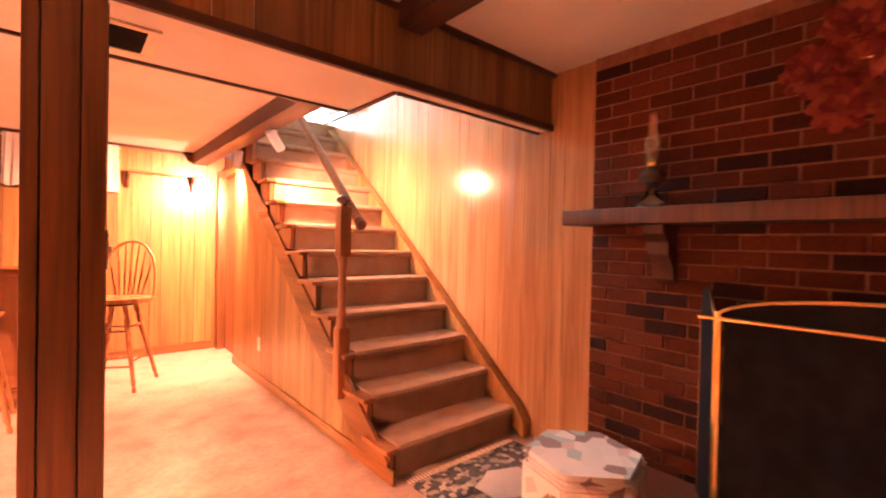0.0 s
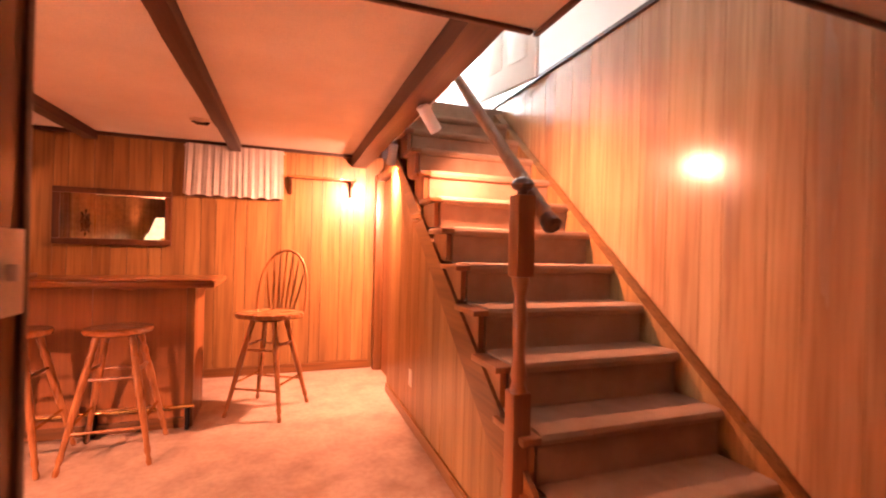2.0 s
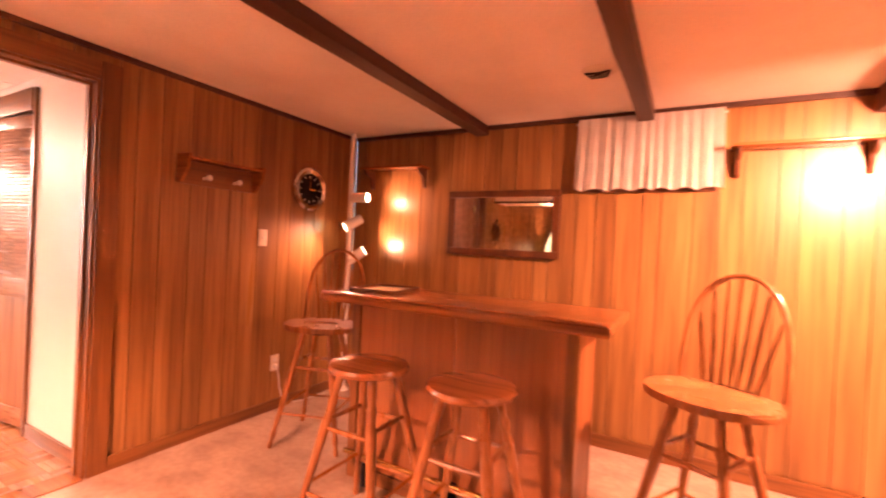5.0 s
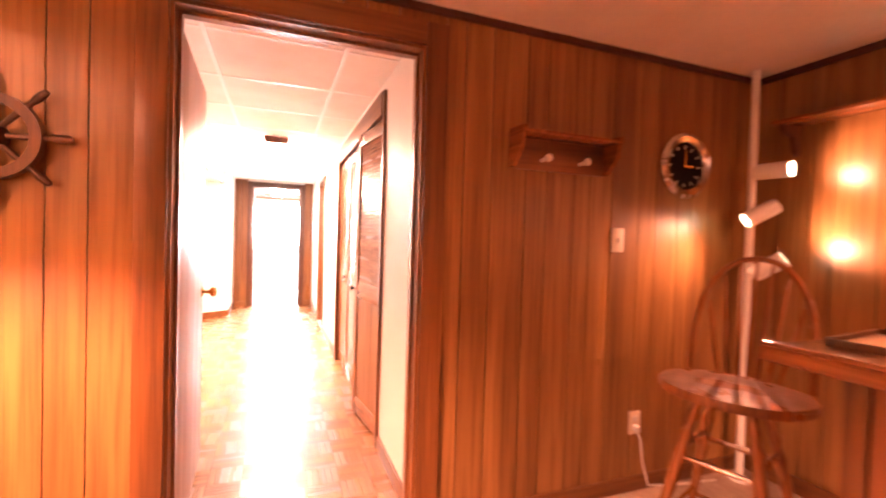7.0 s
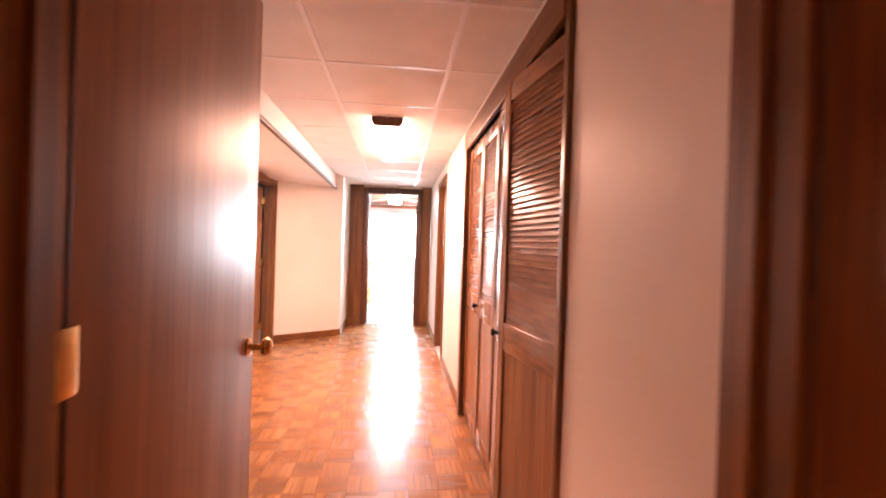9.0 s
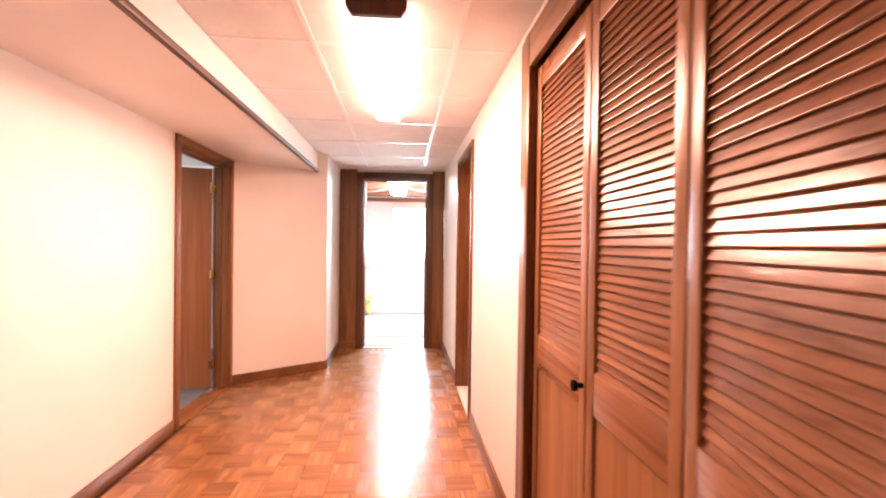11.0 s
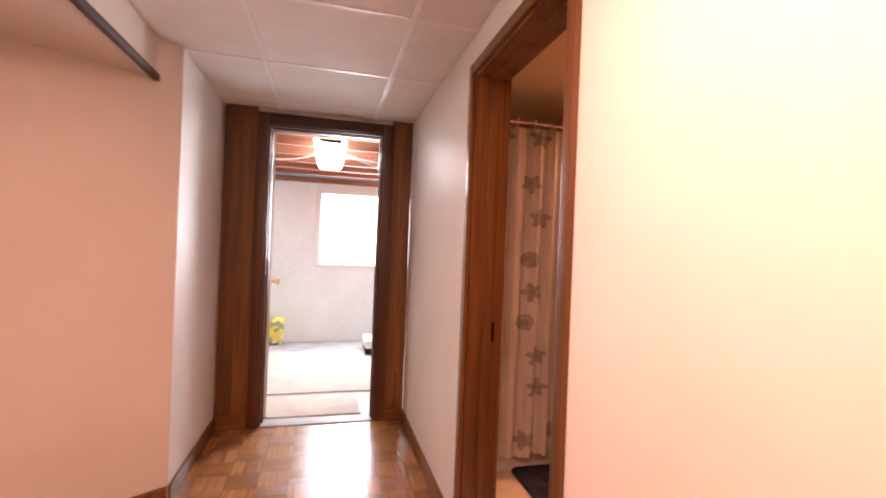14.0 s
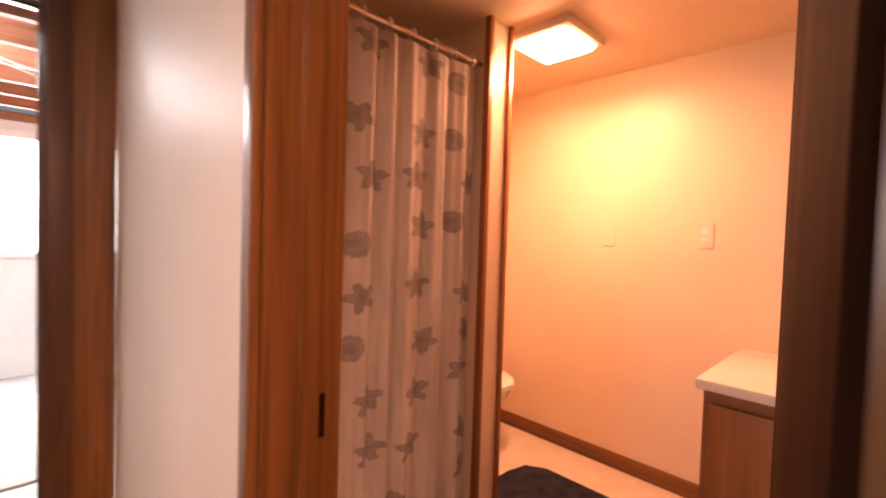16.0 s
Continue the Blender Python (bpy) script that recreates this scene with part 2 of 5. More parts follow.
def shower_material():
    """Pale cloth printed in columns with grey five-lobed flowers and pointed leaves."""
    mat, nodes, links, shader = base_material("shower_curtain_cloth", 0.75)

    def calc(how, a, b=None):
        node = nodes.new("ShaderNodeMath")
        node.operation = how
        for n, v in enumerate((a, b)):
            if v is None:
                continue
            if isinstance(v, (int, float)):
                node.inputs[n].default_value = v
            else:
                links.new(v, node.inputs[n])
        return node.outputs[0]

    geo = nodes.new("ShaderNodeNewGeometry")
    split = nodes.new("ShaderNodeSeparateXYZ")
    links.new(geo.outputs["Position"], split.inputs[0])
    comb = nodes.new("ShaderNodeCombineXYZ")
    links.new(calc("MULTIPLY", split.outputs[1], 1 / 0.24), comb.inputs[0])
    links.new(calc("MULTIPLY", split.outputs[2], 1 / 0.20), comb.inputs[1])
    cells = nodes.new("ShaderNodeTexVoronoi")
    cells.inputs["Scale"].default_value, cells.inputs["Randomness"].default_value = 1.0, 0.5
    cells.voronoi_dimensions = "2D"
    links.new(comb.outputs[0], cells.inputs["Vector"])
    away = nodes.new("ShaderNodeVectorMath")
    away.operation = "SUBTRACT"
    links.new(comb.outputs[0], away.inputs[0])
    links.new(cells.outputs["Position"], away.inputs[1])
    arm = nodes.new("ShaderNodeSeparateXYZ")
    links.new(away.outputs[0], arm.inputs[0])
    tint = nodes.new("ShaderNodeSeparateColor")
    links.new(cells.outputs["Color"], tint.inputs[0])
    turn = calc("ADD", calc("ARCTAN2", arm.outputs[1], arm.outputs[0]), calc("MULTIPLY", tint.outputs[1], 6.3))
    lobes = calc("ADD", 1.0, calc("MULTIPLY", calc("GREATER_THAN", tint.outputs[0], 0.4), 4.0))
    wave = calc("ADD", 0.78, calc("MULTIPLY", calc("COSINE", calc("MULTIPLY", turn, lobes)), 0.22))
    reach = calc("DIVIDE", cells.outputs["Distance"], wave)
    ragged = calc("ADD", reach, calc("MULTIPLY", calc("SUBTRACT", spot_noise(nodes, links, 70, detail=3, shift=False), 0.5), 0.16))
    mark = ramp(nodes, links, ragged, [(0.05, (0.30, 0.28, 0.27)), (0.17, (0.47, 0.44, 0.42)), (0.255, (0.36, 0.34, 0.33)), (0.29, (0.88, 0.83, 0.77))])
    fade = ramp(nodes, links, spot_noise(nodes, links, 24, detail=4, shift=False), [(0.35, (0.86, 0.82, 0.77)), (0.62, (0.6, 0.57, 0.54))])
    col = mixed(nodes, links, mark, fade, 0.30, "LIGHTEN")
    wash = ramp(nodes, links, spot_noise(nodes, links, 5, (1, 1.4, 0.5), shift=False), [(0.38, (0.84, 0.82, 0.80)), (0.6, (1, 1, 1))])
    links.new(mixed(nodes, links, col, wash, 0.8), shader.inputs["Base Color"])
    return mat


def patch_material(name, palette, scale, rough=0.9):
    """Printed cloth: irregular cells, each of one colour of the palette."""
    mat, nodes, links, shader = base_material(name, rough)
    geo = nodes.new("ShaderNodeNewGeometry")
    cells = nodes.new("ShaderNodeTexVoronoi")
    cells.inputs["Scale"].default_value = scale
    links.new(geo.outputs["Position"], cells.inputs["Vector"])
    sep = nodes.new("ShaderNodeSeparateColor")
    links.new(cells.outputs["Color"], sep.inputs[0])
    col = ramp(nodes, links, sep.outputs[0], [(n / len(palette), c) for n, c in enumerate(palette)])
    nodes[-1].color_ramp.interpolation = "CONSTANT"
    soft = spot_noise(nodes, links, 300)
    links.new(col, shader.inputs["Base Color"])
    bumped(nodes, links, shader, soft, 0.5)
    return mat


def glass_material(name="clear_glass", tint=(0.95, 0.95, 0.93)):
    mat, nodes, links, shader = base_material(name, 0.03)
    shader.inputs["Base Color"].default_value = (*tint, 1)
    shader.inputs["Transmission Weight"].default_value = 1.0
    return mat


BRICK, VINYL, SHOWER, GLASS = brick_material(), vinyl_material(), shower_material(), glass_material()
SMOKED = glass_material("smoked_glass", (0.25, 0.2, 0.16))
MIRROR = plain_metal("mirror_silver", (0.86, 0.86, 0.86), 0.02)
QUILT = patch_material("quilted_print", [(0.62, 0.53, 0.45), (0.66, 0.56, 0.48), (0.55, 0.38, 0.34), (0.66, 0.58, 0.50), (0.36, 0.40, 0.36), (0.64, 0.55, 0.47), (0.22, 0.15, 0.13)], 14)
RUG_CLOTH = patch_material("rug_weave", [(0.03, 0.035, 0.04), (0.06, 0.06, 0.06), (0.35, 0.30, 0.24), (0.05, 0.05, 0.05), (0.22, 0.20, 0.17)], 34)
BAG_FILM = patch_material("bag_film", [(0.75, 0.62, 0.10), (0.78, 0.66, 0.15), (0.80, 0.78, 0.72), (0.75, 0.60, 0.10), (0.25, 0.30, 0.20)], 16, 0.35)
RED_CLOTH = patch_material("red_petals", [(0.20, 0.03, 0.02), (0.26, 0.05, 0.03), (0.16, 0.02, 0.02), (0.28, 0.07, 0.04)], 22)


# ---- building helpers ----
def box(bm, x0, x1, y0, y1, z0, z1, m=None):
    co = [(x, y, z) for x in (x0, x1) for y in (y0, y1) for z in (z0, z1)]
    if m is not None:
        co = [m @ Vector(c) for c in co]
    v = [bm.verts.new(c) for c in co]
    for q in ((0, 1, 3, 2), (4, 6, 7, 5), (0, 4, 5, 1), (2, 3, 7, 6), (0, 2, 6, 4), (1, 5, 7, 3)):
        bm.faces.new([v[n] for n in q])
    return bm


def boxes(*args, bevel=0.0):
    bm = bmesh.new()
    for a in args:
        box(bm, *a)
    if bevel:
        bmesh.ops.bevel(bm, geom=bm.edges[:], offset=bevel, segments=2, affect="EDGES", profile=0.6)
    return bm


def lathe(profile, turns=20, m=None):
    """A turned shape: (radius, height) from bottom to top."""
    bm = bmesh.new()
    rings = []
    for r, z in profile:
        ring = []
        for n in range(turns):
            a = 2 * math.pi * n / turns
            co = Vector((r * math.cos(a), r * math.sin(a), z))
            ring.append(bm.verts.new(m @ co if m is not None else co))
        rings.append(ring)
    for a, b in zip(rings, rings[1:]):
        for n in range(turns):
            bm.faces.new((a[n], a[(n + 1) % turns], b[(n + 1) % turns], b[n]))
    if profile[0] != profile[-1]:
        bm.faces.new(rings[0][::-1])
        bm.faces.new(rings[-1])
    else:
        bmesh.ops.remove_doubles(bm, verts=bm.verts[:], dist=1e-5)
    return bm


def between(p, q):
    """The pose that takes the z axis from p towards q."""
    p, q = Vector(p), Vector(q)
    return Matrix.Translation(p) @ (q - p).to_track_quat("Z", "Y").to_matrix().to_4x4()


def rod(p, q, r, r2=None, turns=10):
    d = (Vector(q) - Vector(p)).length
    return lathe([(r, 0), (r if r2 is None else r2, d)], turns, between(p, q))


def tube(points, r, turns=8):
    """A bent round bar through the points."""
    bm = bmesh.new()
    pts = [Vector(p) for p in points]
    rings = []
    for n, p in enumerate(pts):
        d = (pts[min(n + 1, len(pts) - 1)] - pts[max(n - 1, 0)]).normalized()
        turn = d.to_track_quat("Z", "Y").to_matrix()
        rings.append([bm.verts.new(p + turn @ Vector((r * math.cos(2 * math.pi * k / turns), r * math.sin(2 * math.pi * k / turns), 0))) for k in range(turns)])
    for a, b in zip(rings, rings[1:]):
        best = min(range(turns), key=lambda s: sum((a[k].co - b[(k + s) % turns].co).length for k in range(turns)))
        for k in range(turns):
            bm.faces.new((a[k], a[(k + 1) % turns], b[(k + 1 + best) % turns], b[(k + best) % turns]))
    bm.faces.new(rings[0][::-1])
    bm.faces.new(rings[-1])
    return bm


def prism(outline, axis, a, b, bevel=0.0):
    """An outline in the two other axes, drawn out along the axis from a to b."""
    n = "xyz".index(axis)
    bm = bmesh.new()

    def at(u, v, w):
        c = [u, v]
        c.insert(n, w)
        return c

    lo = [bm.verts.new(at(u, v, a)) for u, v in outline]
    hi = [bm.verts.new(at(u, v, b)) for u, v in outline]
    k = len(outline)
    bm.faces.new(lo[::-1])
    bm.faces.new(hi)
    for i in range(k):
        bm.faces.new((lo[i], lo[(i + 1) % k], hi[(i + 1) % k], hi[i]))
    if bevel:
        bmesh.ops.bevel(bm, geom=bm.edges[:], offset=bevel, segments=2, affect="EDGES")
    return bm


def mesh_of(name, bm, material, smooth=None):
    bmesh.ops.recalc_face_normals(bm, faces=bm.faces)
    data = bpy.data.meshes.new(name)
    bm.to_mesh(data)
    bm.free()
    data.materials.append(material)
    if smooth is not None:
        data.polygons.foreach_set("use_smooth", [True] * len(data.polygons))
        data.set_sharp_from_angle(angle=radians(smooth))
    return data


def part(name, bm, material, parent, label="", smooth=40):
    ob = new(name, mesh_of(name, bm, material, smooth))
    ob.parent = parent
    if label:
        ob["label"] = label
    return ob


def thing(name, label, category, group="", m=None, kind=""):
    ob = new(name)
    if m is not None:
        ob.matrix_world = m
    return tagged(ob, label, category, group, kind)


def setting(name, bm, material, label, category="", smooth=30):
    return tagged(new(name, mesh_of(name, bm, material, smooth)), label, category or name.split("_")[0], kind="structure")


# ---- setting: floors, ceilings, walls ----
setting("floor_bar", boxes((-1.96, 2.9, -1.4, 7.6, -0.1, 0.0)), VINYL, "beige mottled sheet vinyl floor, glossy in places", "floor")
hall_floor = setting("floor_hall", boxes((-8.31, -1.96, 3.42, 5.56, -0.1, -0.012)), GROOVE, "honey-coloured parquet floor of finger blocks", "floor")
setting("floor_side_room", boxes((-8.4, -4.0, 0.8, 3.42, -0.1, -0.006)), GREY_CARPET, "grey carpeted floor of a side room", "floor")
setting("floor_bath", boxes((-8.4, -5.4, 5.56, 7.7, -0.1, 0.0)), BATH_FLOOR, "cream vinyl bathroom floor", "floor")
setting("floor_utility", boxes((-11.2, -8.31, 2.8, 7.6, -0.1, -0.004)), CONCRETE, "worn grey concrete floor", "floor")
setting("landing_floor", boxes((1.5, 4.4, 6.63, 10.2, 2.42, 2.545)), CARPET, "beige carpeted upstairs landing", "floor")

setting("ceiling_bar", boxes((-1.9, 1.66, 4.19, 7.47, 2.17, 2.4)), CEIL, "cream painted plaster ceiling of the bar room", "ceiling")
setting("ceiling_den", boxes((-1.9, 2.9, -1.4, 3.66, 2.30, 2.42)), CEIL, "cream painted plaster ceiling of the den", "ceiling")
setting("ceiling_bath", boxes((-8.4, -5.4, 5.68, 7.7, 2.15, 2.3)), CREAM, "cream painted bathroom ceiling", "ceiling")
setting("ceiling_side_room", boxes((-8.4, -4.0, 0.8, 3.42, 2.15, 2.3)), WHITE, "white painted ceiling of a side room", "ceiling")
setting("ceiling_upstairs", boxes((1.4, 4.5, 3.6, 10.3, 4.9, 5.0)), WHITE, "white painted ceiling above the stairs", "ceiling")
setting("ceiling_utility", boxes((-11.2, -8.31, 2.8, 7.6, 2.32, 2.4)), JOIST, "reddish floor boards above open joists", "ceiling")

# hall ceiling of lay-in tiles in a white grid, one mesh
bm = boxes((-8.31, -2.02, 4.19, 5.56, 2.158, 2.3))
xs = [-8.31] + [-8.13 + 0.633 * n for n in range(10)] + [-2.02]
ys = [4.20, 4.635, 5.265, 5.55]
for x0, x1 in zip(xs, xs[1:]):
    for y0, y1 in zip(ys, ys[1:]):
        if x1 - x0 > 0.05:
            box(bm, x0 + 0.012, x1 - 0.012, y0 + 0.012, y1 - 0.012, 2.150, 2.162)
setting("ceiling_hall", bm, TILE, "white suspended ceiling of large tiles", "ceiling")
grid = boxes(*[(-8.31, -2.02, y - 0.011, y + 0.011, 2.146, 2.157) for y in ys[1:3]], *[(x - 0.011, x + 0.011, 4.20, 5.54, 2.1475, 2.157) for x in xs[1:-1]])
setting("ceiling_grid", grid, GRID, "white metal grid of the suspended ceiling", "trim")
setting("ceiling_drop_hall", boxes((-7.46, -2.02, 3.42, 4.19, 1.975, 2.3)), WHITE, "lower boxed-in white ceiling along the hall", "ceiling")
setting("trim_drop_hall", boxes((-7.42, -2.02, 4.178, 4.205, 1.962, 1.992), bevel=0.004), BEAM_X, "dark wooden strip along the boxed-in ceiling", "trim")


def panelled(name, axis, at, face, a, b, z0, z1, material, label, thick=0.1, widths=(0.09, 0.13, 0.17, 0.11, 0.15), groove=None, gap=0.0022):
    """A wall clad in upright boards with dark grooves. axis: the wall's normal; face: +1 or -1, the side that is clad."""
    back = at - face * 0.012
    far = back - face * thick
    lo, hi = min(back, far), max(back, far)
    core = boxes((lo, hi, a, b, z0, z1)) if axis == "x" else boxes((a, b, lo, hi, z0, z1))
    wall = setting(name, core, groove or GROOVE, label, "wall")
    u, n = a, 0
    while u < b - 0.01:
        w = min(widths[n % len(widths)], b - u)
        if b - u - w < 0.03:
            w = b - u
        lo, hi = min(back + face * 0.001, at), max(back + face * 0.001, at)
        g = gap
        bm = boxes((lo, hi, u + g, u + w - g, z0, z1)) if axis == "x" else boxes((u + g, u + w - g, lo, hi, z0, z1))
        part("board", bm, material, wall)
        u, n = u + w, n + 1
    return wall


# bar room walls
panelled("wall_west_right", "x", -1.9, 1, 5.60, 7.47, 0, 2.17, PANEL, "brown wood-panelled wall with a dark baseboard")
panelled("wall_west_left", "x", -1.9, 1, 2.6, 4.53, 0, 2.17, PANEL, "brown wood-panelled wall with a brass ship wheel")
panelled("wall_west_over", "x", -1.9, 1, 4.53, 5.60, 2.10, 2.17, PANEL, "strip of wood panelling above the doorway")
panelled("wall_north", "y", 7.47, -1, -1.9, 1.85, 0, 2.17, PANEL, "brown wood-panelled wall behind the bar", widths=(0.12, 0.16, 0.10, 0.18, 0.13))
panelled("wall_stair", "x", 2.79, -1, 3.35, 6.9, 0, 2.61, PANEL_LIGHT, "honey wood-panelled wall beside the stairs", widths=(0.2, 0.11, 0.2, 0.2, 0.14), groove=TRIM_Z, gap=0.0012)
setting("wall_stair_upper", boxes((2.80, 2.9, 3.3, 10.2, 2.64, 4.9), (2.80, 2.9, 6.9, 10.2, 2.4, 2.64)), WHITE, "white painted wall above the stair panelling", "wall")
setting("trim_stair_upper", boxes((2.772, 2.80, 3.77, 6.9, 2.612, 2.640), bevel=0.003), BEAM_Y, "thin dark strip capping the panelling", "trim")
setting("wall_stair_upper_west", boxes((1.56, 1.66, 3.66, 10.2, 2.40, 4.9)), WHITE, "white painted wall of the upper stairwell", "wall")
setting("wall_stair_upper_south", boxes((1.66, 2.80, 3.66, 3.76, 2.42, 4.9)), WHITE, "white painted end wall of the stairwell", "wall")
setting("wall_upstairs_north", boxes((1.56, 2.9, 10.1, 10.2, 2.5, 4.9)), WHITE, "white upstairs wall", "wall")
window = setting("window_1", boxes((1.7, 1.78, 10.03, 10.09, 3.3, 4.6), (2.62, 2.70, 10.03, 10.09, 3.3, 4.6), (1.78, 2.62, 10.03, 10.09, 3.3, 3.38), (1.78, 2.62, 10.03, 10.09, 4.52, 4.6)), WHITE, "white upstairs window at the head of the stairs", "window")
part("pane", boxes((1.78, 2.62, 10.06, 10.07, 3.38, 4.52)), WINDOW_ON, window)

# panelled box above the wide opening between den and bar room
soffit = panelled("wall_header", "y", 3.66, -1, -1.9, 2.79, 1.97, 2.30, PANEL, "panelled header above the wide opening", thick=0.075, widths=(0.2, 0.14, 0.2, 0.1))
setting("ceiling_header", boxes((-1.9, 1.67, 3.67, 4.19, 1.955, 2.4)), CEIL, "cream underside of the boxed header", "ceiling")
setting("ceiling_header_stair", boxes((1.67, 2.79, 3.67, 3.755, 1.955, 1.968)), CEIL, "cream underside of the header over the stairs", "ceiling")
setting("trim_header", boxes((-1.9, 2.79, 3.640, 3.668, 1.945, 1.985), bevel=0.004), BEAM_X, "dark strip along the header", "trim")
setting("trim_header_back", boxes((-1.9, 1.66, 4.183, 4.203, 1.943, 1.972), bevel=0.003), BEAM_X, "dark strip along the back of the header", "trim")
setting("trim_header_stair", boxes((1.668, 1.688, 3.76, 4.203, 1.943, 1.972), (1.69, 2.79, 3.745, 3.765, 1.943, 1.972), bevel=0.003), BEAM_Y, "dark strip round the stairwell opening", "trim")
setting("trim_header_top", boxes((-1.9, 2.79, 3.625, 3.648, 2.275, 2.30), bevel=0.003), BEAM_X, "dark strip between header and ceiling", "trim")

# beams under the ceilings
def beam(x0, x1, y0, y1, z0, z1):
    bm = boxes((x0, x1, y0, y1, z0, z1))
    bmesh.ops.subdivide_edges(bm, edges=[e for e in bm.edges if abs((e.verts[0].co - e.verts[1].co).y) > 0.5], cuts=14)
    for v in bm.verts:
        if v.co.z < z0 + 0.01:
            v.co += Vector((noise.noise(v.co * 5) * 0.008, 0, noise.noise(v.co * 4 + Vector((3, 0, 0))) * 0.006))
    return bm


setting("beam_1", beam(-0.725, -0.628, 4.205, 7.455, 2.102, 2.172), BEAM_Y, "dark rough-sawn ceiling beam", "beam")
setting("beam_2", beam(0.405, 0.495, 4.205, 7.455, 2.095, 2.172), BEAM_Y, "dark rough-sawn ceiling beam", "beam")
setting("beam_3", beam(1.52, 1.665, 4.205, 7.455, 2.05, 2.38), BEAM_Y, "dark beam along the stairwell edge", "beam")
setting("beam_4", beam(1.60, 1.73, -1.3, 3.62, 2.19, 2.302), BEAM_Y, "dark ceiling beam of the den", "beam")
setting("trim_ceiling_north", boxes((-1.88, 1.52, 7.435, 7.457, 2.14, 2.17)), BEAM_X, "dark strip under the ceiling", "trim")
setting("trim_ceiling_west", boxes((-1.899, -1.875, 4.205, 7.43, 2.145, 2.17)), BEAM_Y, "dark strip under the ceiling", "trim")

# den: brick chimney wall and plain walls behind the camera
brick_wall = setting("wall_brick", boxes((2.777, 2.95, 2.62, 3.348, 0, 2.30), (2.777, 2.95, -1.4, 1.35, 0, 2.30), (2.777, 2.95, 1.35, 2.62, 1.0, 2.30)), MORTAR, "dark red brick chimney wall with raked joints", "wall")
setting("firebox", boxes((2.80, 3.3, 2.62, 2.70, 0, 1.0), (2.80, 3.3, 1.27, 1.35, 0, 1.0), (3.3, 3.36, 1.27, 2.70, 0, 1.1), (2.96, 3.3, 1.27, 2.70, 1.0, 1.1)), IRON, "soot-black firebox", "fireplace")
setting("wall_den_south", boxes((-2.0, 2.9, -1.5, -1.4, 0, 2.3)), PANEL, "wood-panelled den wall", "wall")
setting("wall_den_west", boxes((-2.0, -1.9, -1.4, 2.6, 0, 2.3)), PANEL, "wood-panelled den wall", "wall")

# hall walls
setting("wall_hall_south", boxes((-6.02, -2.02, 3.42, 3.54, 0, 1.975)), WHITE, "smooth off-white hall wall", "wall")
setting("wall_hall_south_far", boxes((-8.4, -6.98, 3.42, 3.54, 0, 2.3)), WHITE, "off-white hall wall beside the side-room door", "wall")
setting("wall_hall_over_door", boxes((-6.98, -6.02, 3.42, 3.54, 1.974, 2.3)), WHITE, "off-white wall above the side-room door", "wall")
setting("wall_hall_angled", prism([(-7.0, 3.545), (-7.47, 4.275), (-7.60, 4.20), (-7.10, 3.42)], "z", 0, 2.2), WHITE, "off-white wall set at an angle", "wall")
setting("wall_hall_narrow", boxes((-8.31, -7.47, 4.16, 4.282, 0, 2.2)), WHITE, "off-white wall of the hall's narrow end", "wall")
for n, (x0, x1, z0, z1) in enumerate(((-6.115, -4.70, 0, 2.2), (-8.31, -6.89, 0, 2.2), (-6.89, -6.115, 1.985, 2.2), (-2.70, -2.02, 0, 2.2), (-4.70, -2.70, 2.06, 2.2))):
    setting("wall_hall_north_%d" % (n + 1), boxes((x0, x1, 5.54, 5.68, z0, z1)), WHITE, "smooth off-white hall wall", "wall")
setting("wall_closet", boxes((-4.76, -2.4, 6.25, 6.3, 0, 2.2), (-4.76, -4.70, 5.68, 6.25, 0, 2.2), (-2.46, -2.4, 5.68, 6.25, 0, 2.2), (-4.7, -2.46, 5.68, 6.25, 2.16, 2.2), (-4.7, -2.46, 5.56, 6.25, -0.1, 0)), WHITE, "white inside of the closet", "wall")
setting("wall_hall_east", boxes((-2.02, -1.915, 3.42, 4.62, 0, 2.3), (-2.02, -1.915, 5.51, 5.68, 0, 2.3), (-2.02, -1.915, 4.62, 5.51, 2.01, 2.3)), WHITE, "white hall side of the bar-room wall", "wall")
panelled("wall_hall_end_left", "x", -8.31, 1, 4.283, 4.49, 0, 2.145, TRIM_Z, "dark wood panelling beside the utility door", widths=(0.1, 0.11))
panelled("wall_hall_end_right", "x", -8.31, 1, 5.39, 5.54, 0, 2.145, TRIM_Z, "dark wood panelling beside the utility door", widths=(0.15,))
setting("wall_hall_end_over", boxes((-8.42, -8.32, 4.49, 5.39, 2.10, 2.3)), WHITE, "wall above the utility door", "wall")

# rooms beyond the hall
setting("wall_side_room", boxes((-8.4, -4.0, 0.7, 0.8, 0, 2.2), (-8.5, -8.4, 0.8, 3.42, 0, 2.2), (-4.0, -3.9, 0.8, 3.42, 0, 2.2)), WHITE, "white side-room walls", "wall")
# window out of view, added as the source of the side room's brightness
win3 = setting("window_3", boxes((-7.02, -6.95, 0.80, 0.84, 1.05, 1.95), (-5.85, -5.78, 0.80, 0.84, 1.05, 1.95), (-6.95, -5.85, 0.80, 0.84, 1.05, 1.10), (-6.95, -5.85, 0.80, 0.84, 1.90, 1.95), bevel=0.006), WHITE, "unseen white window added to light the side room", "window")
part("pane", boxes((-6.955, -5.845, 0.805, 0.812, 1.095, 1.905)), WINDOW_ON, win3)
setting("wall_bath_north", boxes((-8.4, -5.4, 7.60, 7.7, 0, 2.2)), CREAM, "cream painted bathroom wall", "wall")
setting("wall_bath_west", boxes((-8.42, -8.32, 5.68, 7.6, 0, 2.2)), CREAM, "cream bathroom wall behind the toilet", "wall")
